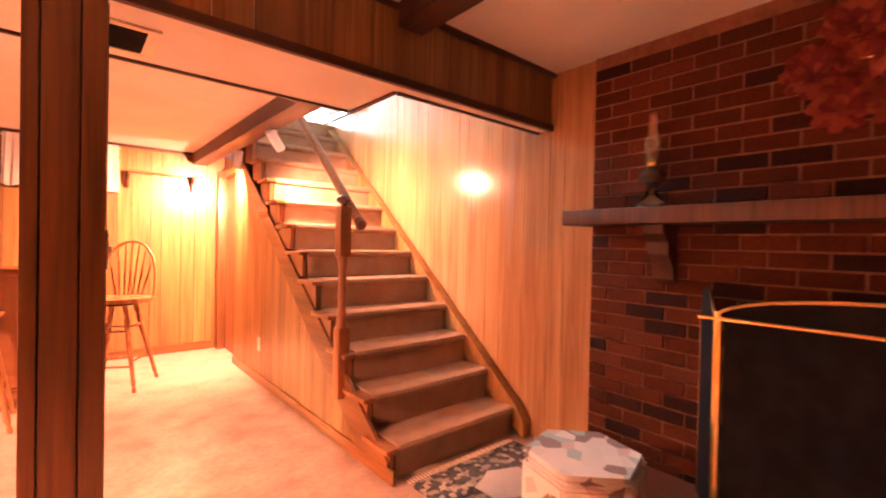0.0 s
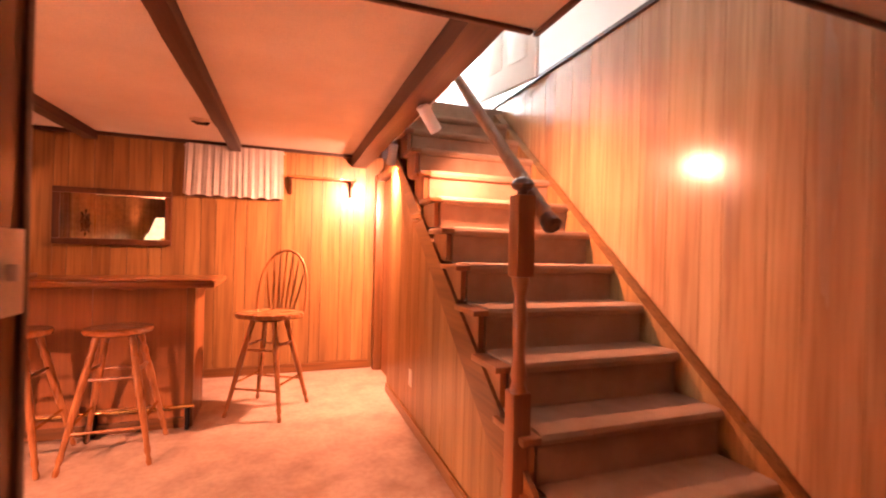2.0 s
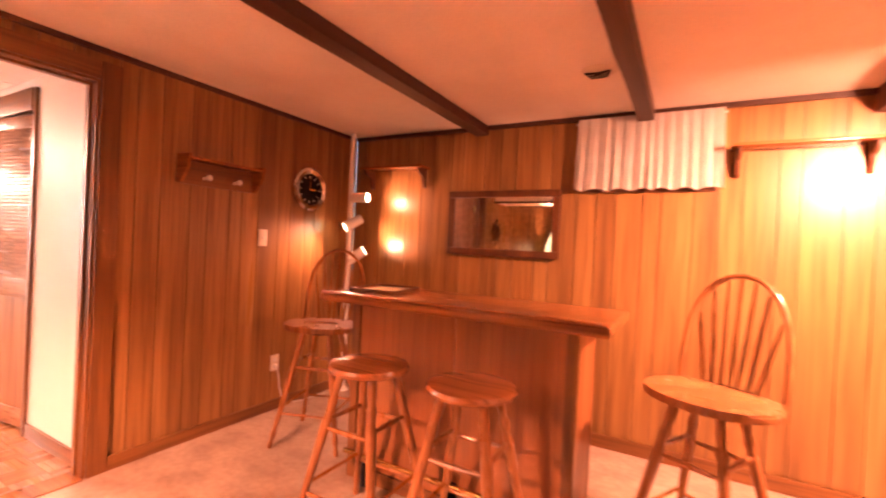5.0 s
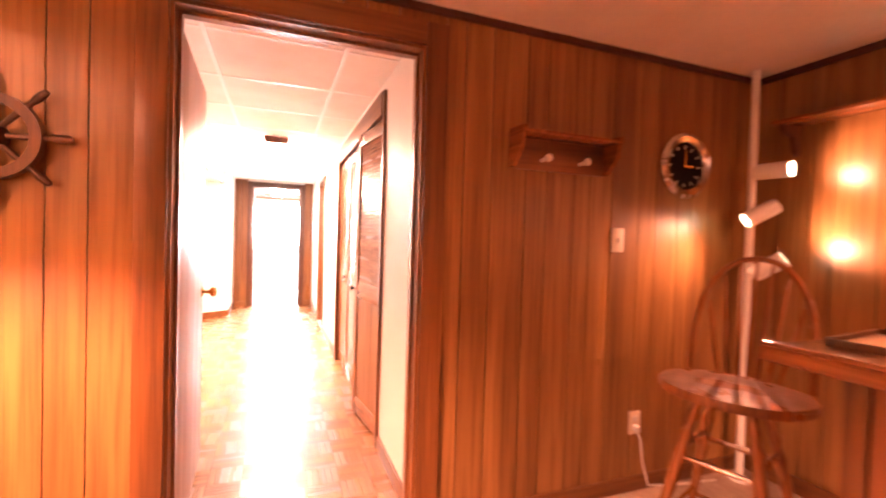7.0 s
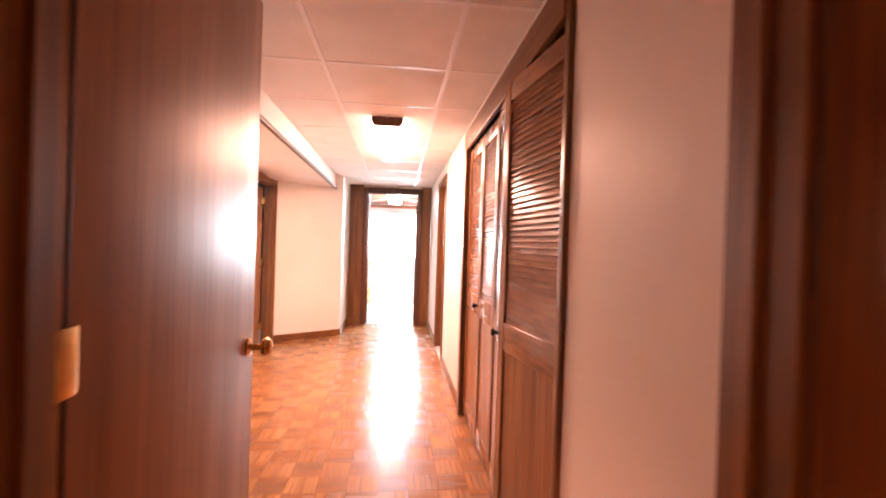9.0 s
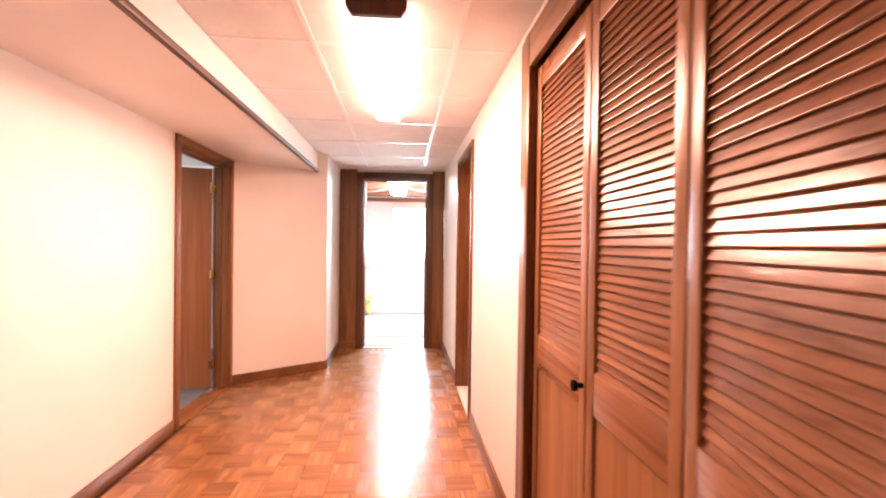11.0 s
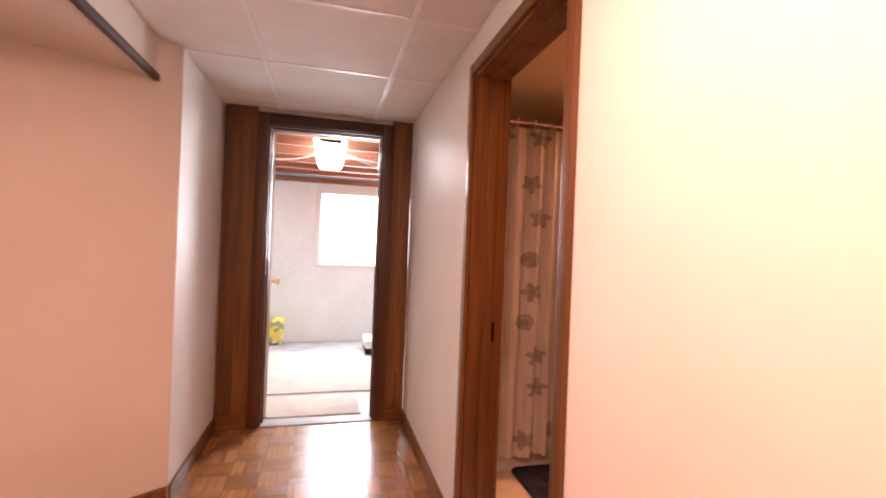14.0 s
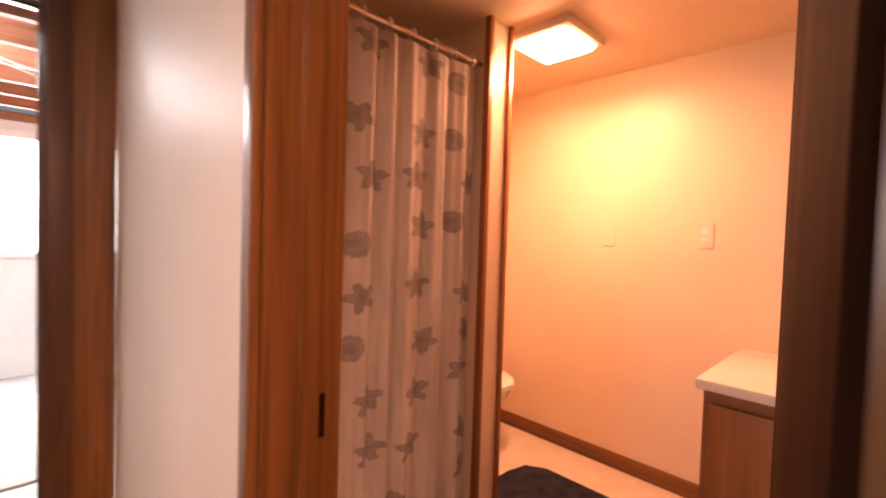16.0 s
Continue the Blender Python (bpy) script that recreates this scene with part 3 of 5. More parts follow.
setting("wall_bath_east", boxes((-5.5, -5.4, 5.68, 7.6, 0, 2.2)), CREAM, "cream bathroom wall beside the basin", "wall")
setting("wall_bath_wing", boxes((-8.32, -7.345, 6.665, 6.775, 0, 2.15)), CREAM, "narrow partition between shower and toilet", "wall")
setting("trim_bath_wing", boxes((-7.36, -7.33, 6.640, 6.665, 0, 2.15), (-7.36, -7.33, 6.775, 6.798, 0, 2.15), bevel=0.003), OAK_Z, "wooden edging on the bathroom partition", "trim")
for n, (y0, y1, z0, z1) in enumerate(((2.8, 4.82, 0, 2.03), (6.15, 7.6, 0, 2.03), (4.82, 6.15, 0, 0.97), (4.82, 6.15, 1.95, 2.03))):
    setting("wall_utility_west_%d" % (n + 1), boxes((-11.2, -11.0, y0, y1, z0, z1)), BLOCKWORK, "white painted basement wall round the window", "wall")
setting("wall_utility_sides", boxes((-11.2, -8.42, 2.7, 2.8, 0, 2.32), (-11.2, -8.42, 7.6, 7.7, 0, 2.32), (-8.42, -8.40, 2.8, 4.28, 0, 2.32), (-8.42, -8.40, 5.68, 7.6, 0, 2.32)), BLOCKWORK, "white painted utility room walls", "wall")
win2 = setting("window_2", boxes((-11.05, -10.985, 4.80, 4.87, 0.95, 1.97), (-11.05, -10.985, 6.10, 6.17, 0.95, 1.97), (-11.05, -10.985, 4.87, 6.10, 1.90, 1.97), (-11.05, -10.985, 4.87, 6.10, 0.95, 1.0), bevel=0.006), BLOCKWORK, "white basement window full of daylight", "window")
part("pane", boxes((-11.03, -11.02, 4.86, 6.11, 0.99, 1.91)), WINDOW_ON, win2)
setting("sill_beam", boxes((-11.15, -10.98, 2.8, 7.6, 2.03, 2.10), bevel=0.004), JOIST, "reddish sill plank on the basement wall", "beam")
for n in range(6):
    x = -10.75 + 0.4 * n
    setting("joist_%d" % (n + 1), boxes((x, x + 0.045, 2.8, 7.6, 2.09, 2.32)), JOIST, "bare reddish floor joist", "joist")

# baseboards
def base(name, *runs):
    setting(name, boxes(*runs, bevel=0.004), TRIM_X if abs(runs[0][1] - runs[0][0]) > abs(runs[0][3] - runs[0][2]) else TRIM_Y, "brown wooden baseboard", "baseboard")


base("baseboard_west", (-1.899, -1.885, 5.60, 7.46, 0, 0.075))
base("baseboard_west_left", (-1.899, -1.885, 2.6, 4.53, 0, 0.075))
base("baseboard_north", (-1.88, 1.74, 7.442, 7.457, 0, 0.085))
base("baseboard_stair_side", (1.742, 1.757, 3.80, 6.66, 0, 0.075))
base("baseboard_hall_south", (-6.01, -2.03, 3.54, 3.555, 0, 0.085))
base("baseboard_hall_north", (-6.07, -4.77, 5.525, 5.54, 0, 0.085))
base("baseboard_hall_north_far", (-8.29, -6.93, 5.525, 5.54, 0, 0.085))
base("baseboard_hall_north_near", (-2.69, -2.03, 5.525, 5.54, 0, 0.085))
base("baseboard_hall_narrow", (-8.29, -7.47, 4.282, 4.297, 0, 0.085))
base("baseboard_bath", (-8.3, -5.5, 7.585, 7.60, 0, 0.085))
setting("baseboard_angled", prism([(-6.995, 3.55), (-7.463, 4.277), (-7.451, 4.285), (-6.983, 3.558)], "z", 0, 0.085), TRIM_Y, "brown wooden baseboard", "baseboard")
setting("baseboard_end", boxes((-8.31, -8.295, 4.30, 4.48, 0, 0.09), (-8.31, -8.295, 5.40, 5.525, 0, 0.09), bevel=0.003), TRIM_Y, "brown wooden baseboard", "baseboard")


def door_frame(name, axis, at, depth, a, b, top, wide, face, material_side, material_top, label, back=True):
    """Casing on one or both faces of a doorway and the lining between. at: the clad face; depth: how far the wall reaches behind it."""
    far = at - face * depth
    out = at + face * 0.018

    def put(u0, u1, v0, v1, z0, z1):
        lo, hi = min(v0, v1), max(v0, v1)
        return (lo, hi, u0, u1, z0, z1) if axis == "x" else (u0, u1, lo, hi, z0, z1)

    fr = setting(name, boxes(put(a - wide, a - 0.012, at, out, 0, top + wide), put(b + 0.012, b + wide, at, out, 0, top + wide), bevel=0.005), material_side, label, "door")
    part("head_casing", boxes(put(a - 0.012, b + 0.012, at, out - face * 0.002, top + 0.012, top + wide), bevel=0.004), material_top, fr)
    part("lining", boxes(put(a - 0.02, a, at - face * 0.001, far, 0, top), put(b, b + 0.02, at - face * 0.001, far, 0, top), put(a - 0.02, b + 0.02, at - face * 0.001, far, top, top + 0.02)), material_side, fr)
    mid = at - face * depth * 0.45
    part("stop", boxes(put(a, a + 0.012, mid, mid - face * 0.035, 0, top), put(b - 0.012, b, mid, mid - face * 0.035, 0, top), put(a + 0.012, b - 0.012, mid, mid - face * 0.035, top - 0.012, top)), material_side, fr)
    if back:
        lo = far - face * 0.016
        part("back_casing", boxes(put(a - wide, a - 0.012, far, lo, 0, top + wide), put(b + 0.012, b + wide, far, lo, 0, top + wide), put(a - 0.012, b + 0.012, far, lo, top + 0.012, top + wide)), material_side, fr)
    return fr


door_frame("door_1", "x", -1.9, 0.12, 4.63, 5.50, 2.0, 0.105, 1, TRIM_Z, TRIM_Y, "wide brown casing of the doorway between bar room and hall")
door_frame("door_2", "x", -8.31, 0.11, 4.57, 5.32, 2.035, 0.085, 1, DARK_Z, BEAM_Y, "dark brown casing of the utility-room doorway")
door_frame("door_3", "y", 5.54, 0.14, -6.865, -6.14, 1.965, 0.056, -1, TRIM_Z, TRIM_X, "brown casing of the bathroom doorway")
door_frame("door_4", "y", 3.54, 0.12, -6.92, -6.085, 1.905, 0.07, 1, TRIM_Z, TRIM_X, "brown casing of the side-room doorway", back=False)
setting("threshold", boxes((-8.42, -8.30, 4.57, 5.32, -0.01, 0.008), bevel=0.003), CONCRETE, "worn metal threshold strip", "trim")
setting("threshold_bar", boxes((-2.02, -1.88, 4.63, 5.50, -0.01, 0.006), bevel=0.002), OAK_X, "wooden threshold strip", "trim")
setting("threshold_side", boxes((-6.92, -6.085, 3.40, 3.55, -0.01, 0.004), bevel=0.002), OAK_X, "wooden threshold strip", "trim")
setting("threshold_bath", boxes((-6.845, -6.165, 5.53, 5.70, -0.01, 0.005), bevel=0.002), PORCELAIN, "pale marble bathroom threshold", "trim")
setting("carpet_utility", boxes((-10.42, -8.97, 3.6, 6.9, -0.003, 0.008), bevel=0.003), PALE_CARPET, "loose beige carpet piece on the concrete", "carpet")
setting("carpet_utility_near", boxes((-8.90, -8.46, 4.45, 5.25, -0.003, 0.006), bevel=0.003), PALE_CARPET, "small beige mat inside the utility door", "carpet")


# ---- doors ----
def hinge_part(parent, x, y, z):
    part("hinge", boxes((x - 0.02, x + 0.02, y - 0.012, y + 0.012, z - 0.045, z + 0.045), bevel=0.003), BRASS, parent, "brass butt hinge")


def knob_part(parent, x, y, z, side):
    m = Matrix.Translation((x, y, z)) @ pose(0, 0, 0, 90 if side < 0 else -90)
    part("knob", lathe([(0.028, 0), (0.028, 0.006), (0.010, 0.010), (0.010, 0.035), (0.022, 0.042), (0.028, 0.055), (0.022, 0.068), (0.006, 0.072)], 16, m), BRASS, parent, "round brass knob")


def leaf(name, width, height, material, label, m, hinges=(0.22, 0.98, 1.72), knob=True, panels=False, jamb_side=False):
    """A hung leaf: it runs along +x from its hinges at the origin."""
    d = thing(name, label, "door", m=m)
    body = part("slab", boxes((0.004, width, -0.018, 0.018, 0.012, height), bevel=0.003), material, d)
    for z in hinges:
        if jamb_side:
            hinge_part(d, -0.004, -0.010, z)
        else:
            hinge_part(d, -0.004, 0.018, z)
    if jamb_side:
        part("hinge_edge", boxes((0.0005, 0.0038, -0.0175, 0.0175, 0.014, height - 0.002)), DARK_Z, d, "dark hinge edge")
    if knob:
        knob_part(d, width - 0.06, 0.018, 0.92, 1)
        knob_part(d, width - 0.06, -0.018, 0.92, -1)
        part("latch_plate", boxes((width - 0.001, width + 0.002, -0.012, 0.012, 0.87, 0.97)), BRASS, d)
    if panels:
        for x0, x1 in ((0.1, width / 2 - 0.04), (width / 2 + 0.04, width - 0.1)):
            for z0, z1 in ((0.2, 0.9), (1.05, 1.85)):
                part("panel", boxes((x0, x1, -0.024, 0.024, z0, z1), bevel=0.012), material, d)
    return d


leaf("hall_door", 0.84, 1.985, LEAF, "glossy brown flush door standing open into the hall", pose(-2.035, 4.608, 0, 0, 0, 182.3), hinges=(0.34, 1.08, 1.81), jamb_side=True)
leaf("side_room_door", 0.79, 1.885, LEAF, "flat wood-veneer door standing open into the side room", pose(-6.914, 3.41, 0, 0, 0, -77))
leaf("utility_door", 0.72, 2.02, WHITE, "white painted utility-room door standing open", pose(-8.44, 4.575, 0, 0, 0, 187))
leaf("bathroom_door", 0.66, 1.95, DOOR_SHADED, "dark brown bathroom door standing open inwards", pose(-6.155, 5.715, 0, 0, 0, 101), knob=False)
leaf("upstairs_door", 0.76, 2.0, WHITE, "white panelled door standing open above the stairs", pose(2.585, 6.70, 2.60, 0, 0, -78), panels=True)


def louvre_leaf(width, m, knob):
    d = thing("louvre_door", "brown folding closet door leaf with louvres over a solid panel", "closet door", "folding closet doors", m)
    h, s = 1.94, 0.042
    for x in (0.002, width - s - 0.002):
        part("stile", boxes((x, x + s, -0.014, 0.014, 0.02, h), bevel=0.003), LOUVRE_Z, d)
    for z0, z1 in ((0.02, 0.13), (0.815, 0.93), (1.86, h)):
        part("rail", boxes((s + 0.002, width - s - 0.002, -0.013, 0.013, z0, z1), bevel=0.003), LOUVRE_X, d)
    part("panel", boxes((s, width - s, -0.006, 0.006, 0.125, 0.82)), LOUVRE_Z, d)
    key = round(width, 3)
    if key not in SLATS:
        SLATS[key] = mesh_of("slat", boxes((s - 0.004, width - s + 0.004, -0.0172, 0.0172, -0.0022, 0.0022), bevel=0.0015), LOUVRE_X)
    for n in range(41):
        ob = new("slat", SLATS[key])
        ob.parent = d
        ob.matrix_local = pose(0, 0, 0.943 + 0.0227 * n, 71)
    if knob:
        part("knob", lathe([(0.008, 0), (0.008, 0.014), (0.016, 0.02), (0.016, 0.03), (0.006, 0.034)], 12, pose(width - 0.02, -0.014, 0.875, 90)), IRON, d, "small dark knob")
    return d


SLATS = {}
edges = [(-4.628, 5.562), (-4.14, 5.562), (-3.715, 5.562), (-3.29, 5.495), (-2.745, 5.57)]
for n, (p, q) in enumerate(zip(edges, edges[1:])):
    d = Vector(q) - Vector(p)
    louvre_leaf(d.length - 0.004, pose(p[0], p[1], 0, 0, 0, math.degrees(math.atan2(d.y, d.x))), n in (0, 2))
cf = setting("closet_frame", boxes((-4.765, -4.70, 5.520, 5.54, 0, 2.09), (-4.70, -4.632, 5.514, 5.54, 0, 2.09), (-2.735, -2.70, 5.522, 5.545, 0, 2.09), bevel=0.004), TRIM_Z, "brown moulded casing round the closet opening", "trim")
part("head_casing", boxes((-4.632, -2.735, 5.515, 5.54, 1.955, 2.09), bevel=0.004), TRIM_X, cf)
part("lining", boxes((-4.70, -4.633, 5.541, 5.66, 0, 2.06), (-2.735, -2.70, 5.546, 5.66, 0, 2.06), (-4.633, -2.735, 5.58, 5.66, 1.965, 2.06)), TRIM_Z, cf)


# ---- stairs ----
RISE, RUN, FIRST, STEPS = 0.1965, 0.2305, 3.86, 13
stairs = thing("staircase", "straight open-sided staircase with beige carpet and wooden tread ends", "staircase")
for n in range(STEPS - 1):
    y, z = FIRST + RUN * n, 0.182 + RISE * n
    low = z - RISE if n else 0.0
    nose = [(y + 0.004, low + 0.001), (y + 0.004, z - 0.05), (y - 0.018, z - 0.042), (y - 0.026, z - 0.022), (y - 0.018, z - 0.004), (y - 0.002, z + 0.003)]
    step = part("carpeted_step", prism(nose + [(y + RUN + 0.004, z), (y + RUN + 0.004, low + 0.001)], "x", 1.80, 2.702), CARPET, stairs, "worn beige carpet wrapped over the tread")
    part("tread_end", boxes((1.722, 1.80, y - 0.03, y + RUN - 0.01, z - 0.036, z - 0.008), bevel=0.006), OAK_Z, stairs, "rounded wooden tread end")
    part("bracket", prism([(y + 0.004, low + 0.01), (y + RUN, low + 0.01), (y + RUN, z - 0.037), (y + 0.004, z - 0.037)], "x", 1.762, 1.79), OAK_Z, stairs)
slope = RISE / RUN
y1 = FIRST + RUN * 12
part("wall_stringer", prism([(3.76, 0.0), (3.76, 0.10), (3.82, 0.19), (y1, 2.50), (y1, 2.2)], "x", 2.704, 2.776), PANEL, stairs, "honey wooden skirting board along the wall")
part("outer_stringer", prism([(3.86, 0.0), (4.08, 0.0), (y1, 2.0), (y1, 2.13), (3.86, 0.10)], "x", 1.745, 1.765), TRIM_Y, stairs, "brown wooden stringer")
rail = part("handrail", tube([(1.80, 4.28, 1.345), (1.80, 4.31, 1.37), (1.80, 5.18, 2.145), (1.80, 6.4, 3.23)], 0.029, 12), LEAF, stairs, "round pale wooden handrail")
part("rail_end", lathe([(0.022, 0), (0.035, 0.012), (0.034, 0.04), (0.029, 0.06)], 14, between((1.80, 4.25, 1.318), (1.80, 4.335, 1.393))), DARK_Z, stairs)
newel = part("newel_post", boxes((1.700, 1.772, 4.325, 4.397, 0.30, 0.72), bevel=0.006), OAK_Z, stairs, "square wooden newel with a turned middle")
part("newel_block", boxes((1.700, 1.772, 4.325, 4.397, 1.14, 1.44), bevel=0.006), OAK_Z, newel)
part("newel_turning", lathe([(0.034, 0.72), (0.024, 0.75), (0.031, 0.78), (0.022, 0.84), (0.027, 1.0), (0.020, 1.07), (0.031, 1.11), (0.034, 1.14)], 16, Matrix.Translation((1.736, 4.361, 0))), OAK_Z, newel)
part("newel_cap", lathe([(0.022, 1.44), (0.020, 1.455), (0.04, 1.468), (0.044, 1.48), (0.036, 1.495), (0.012, 1.508)], 16, Matrix.Translation((1.736, 4.361, 0))), DARK_Z, newel)

# panelled side of the stairs below the stringer, cut along the slope
side = setting("wall_stair_side", prism([(3.87, 0.0), (6.66, 0.0), (6.66, 2.1), (3.87, 0.02)], "x", 1.772, 1.80), GROOVE, "wood-panelled side below the stairs", "wall")
u = 3.88
for w in (0.2, 0.11, 0.2, 0.13, 0.2, 0.2, 0.12, 0.2, 0.2, 0.11, 0.2, 0.2, 0.11, 0.2, 0.2, 0.11, 0.2, 0.11):
    if u + w > 6.66:
        w = 6.66 - u
    if w < 0.02:
        break
    z0, z1 = (u - 3.87) * 0.745 + 0.02, (u + w - 3.87) * 0.745 + 0.02
    part("board", prism([(u + 0.002, 0), (u + w - 0.002, 0), (u + w - 0.002, z1), (u + 0.002, z0)], "x", 1.758, 1.773), PANEL, side)
    u += w
setting("wall_under_stairs", boxes((1.86, 1.96, 6.66, 7.6, 0, 2.4), (1.80, 2.75, 6.66, 6.72, 0, 2.4)), PANEL, "recessed panelled end under the stairs", "wall")
setting("trim_under_stairs", boxes((1.76, 1.86, 7.33, 7.44, 0, 1.98), (1.772, 1.86, 6.66, 6.74, 0, 1.98), (1.772, 1.86, 6.74, 7.33, 1.91, 1.98), bevel=0.005), TRIM_Z, "brown casing beside the stair wall", "trim")
cd = setting("door_5", boxes((1.84, 1.858, 6.745, 7.325, 0.01, 1.905)), LEAF, "closed wooden door under the stairs", "door")

# post between den and bar room
post = setting("post", boxes((0.405, 0.567, 3.622, 3.694, 0, 1.944)), TRIM_Z, "wood-clad post under the header", "post")
for x0, x1 in ((0.392, 0.428), (0.433, 0.514), (0.519, 0.575)):
    part("board", boxes((x0, x1, 3.600, 3.622, 0, 1.944), bevel=0.003), TRIM_Z, post)
for x0, x1 in ((0.567, 0.577), (0.392, 0.405)):
    part("board", boxes((x0, x1, 3.624, 3.700, 0, 1.944), bevel=0.003), TRIM_Z, post)
part("edge_strip", boxes((0.569, 0.583, 3.690, 3.708, 0, 1.944), bevel=0.003), BEAM_Y, post, "dark corner strip")


# ---- small wall fittings ----
def switch_plate(name, m, label, toggles=1, outlet=False):
    """A cover plate in the xz plane, facing -y."""
    p = thing(name, label, "outlet" if outlet else "light switch", m=m)
    part("plate", boxes((-0.036, 0.036, -0.006, 0, -0.058, 0.058), bevel=0.003), PLATE, p)
    if outlet:
        for z in (-0.022, 0.022):
            part("socket", boxes((-0.016, 0.016, -0.009, -0.005, z - 0.014, z + 0.014), bevel=0.003), WHITE_METAL, p)
    else:
        part("toggle", boxes((-0.005, 0.005, -0.016, -0.005, -0.011, 0.011), bevel=0.002), WHITE_METAL, p)
    return p


switch_plate("light_switch", pose(-1.899, 6.512, 1.257, 0, 0, 90), "ivory light switch plate on the panelling")
switch_plate("wall_outlet", pose(-1.899, 6.663, 0.345, 0, 0, 90), "ivory wall outlet with a cord plugged in", outlet=True)
switch_plate("wall_outlet", pose(1.757, 5.9, 0.33, 0, 0, -90), "ivory outlet on the panelled stair side", outlet=True)
switch_plate("wall_outlet", pose(-4.50, 3.541, 0.665, 0, 0, 180), "ivory outlet on the white hall wall", outlet=True)
switch_plate("light_switch", pose(0.578, 3.657, 1.19, 0, 0, 90), "ivory switch plate on the wooden post")
switch_plate("light_switch", pose(-7.24, 7.599, 1.27), "cream switch plate on the bathroom wall")
switch_plate("wall_outlet", pose(-6.77, 7.599, 1.28), "cream outlet on the bathroom wall", outlet=True)
c = thing("power_cord", "white cord hanging from the outlet", "cord")
part("wire", tube([(-1.885, 6.66, 0.32), (-1.86, 6.67, 0.27), (-1.865, 6.69, 0.16), (-1.85, 6.72, 0.04), (-1.85, 6.9, 0.012), (-1.82, 7.15, 0.012)], 0.005), WHITE_METAL, c)
part("plug", boxes((-1.895, -1.865, 6.648, 6.675, 0.308, 0.335), bevel=0.004), WHITE_METAL, c)
c = thing("power_cord", "pale cord hanging down the white wall", "cord")
part("wire", tube([(-4.49, 3.56, 0.67), (-4.46, 3.57, 0.66), (-4.43, 3.57, 0.58), (-4.42, 3.57, 0.45), (-4.40, 3.575, 0.25), (-4.33, 3.585, 0.012), (-4.1, 3.585, 0.012)], 0.006), PLATE, c)
part("plug", boxes((-4.51, -4.475, 3.545, 3.575, 0.655, 0.69), bevel=0.004), PLATE, c)

# ship's wheel on the panelling
wheel = thing("ship_wheel", "dark wooden ship wheel ornament with turned handles", "wall ornament", m=pose(-1.862, 4.175, 1.50, 0, 90, 0))
part("rim", lathe([(0.098, -0.016), (0.128, -0.016), (0.128, 0.016), (0.098, 0.016), (0.098, -0.016)], 40), DARK_Z, wheel, "flat wooden rim")
part("hub", lathe([(0.04, -0.022), (0.042, 0.0), (0.036, 0.022), (0.02, 0.03)], 20), DARK_Z, wheel)
for n in range(8):
    a = math.pi * n / 4 + 0.03
    part("spoke", lathe([(0.008, 0.03), (0.010, 0.1), (0.010, 0.13), (0.007, 0.14), (0.013, 0.165), (0.010, 0.195), (0.004, 0.2)], 10, between((0, 0, 0), (math.cos(a), math.sin(a), 0))), DARK_Z, wheel)

# peg shelf
rack = thing("peg_rack", "small reddish wooden coat rack with two white pegs", "coat rack")
part("back_board", boxes((-1.899, -1.885, 5.93, 6.40, 1.555, 1.69), bevel=0.003), TRIM_Y, rack)
part("shelf", boxes((-1.885, -1.775, 5.90, 6.42, 1.69, 1.705), bevel=0.004), OAK_X, rack)
for y in (5.902, 6.400):
    part("side_bracket", prism([(-1.899, 1.56), (-1.86, 1.56), (-1.80, 1.63), (-1.778, 1.72), (-1.899, 1.725)], "y", y, y + 0.018), OAK_X, rack)
for y in (6.06, 6.265):
    part("peg", lathe([(0.009, 0), (0.008, 0.04), (0.017, 0.05), (0.017, 0.062), (0.008, 0.068)], 12, between((-1.885, y, 1.60), (-1.8, y, 1.605))), PORCELAIN, rack, "white porcelain peg")

clock = thing("wall_clock", "round chrome wall clock with a dark dial", "clock", m=pose(-1.899, 6.925, 1.65, 0, 90, 0))
part("rim", lathe([(0.115, 0), (0.162, 0), (0.168, 0.018), (0.150, 0.032), (0.122, 0.022), (0.115, 0.006), (0.115, 0)], 40), CHROME, clock, "wide polished rim")
part("dial", lathe([(0.116, 0.002), (0.116, 0.006)], 36), IRON, clock)
part("hour_hand", boxes((-0.004, 0.004, 0, 0.06, 0.008, 0.010)), BRASS, clock)
part("minute_hand", boxes((-0.085, 0, -0.003, 0.003, 0.010, 0.012)), BRASS, clock)
for n in range(12):
    a = math.pi * n / 6
    part("hour_mark", boxes((0.09, 0.108, -0.003, 0.003, 0.006, 0.008, pose(0, 0, 0, 0, 0, 30 * n))), PLATE, clock)


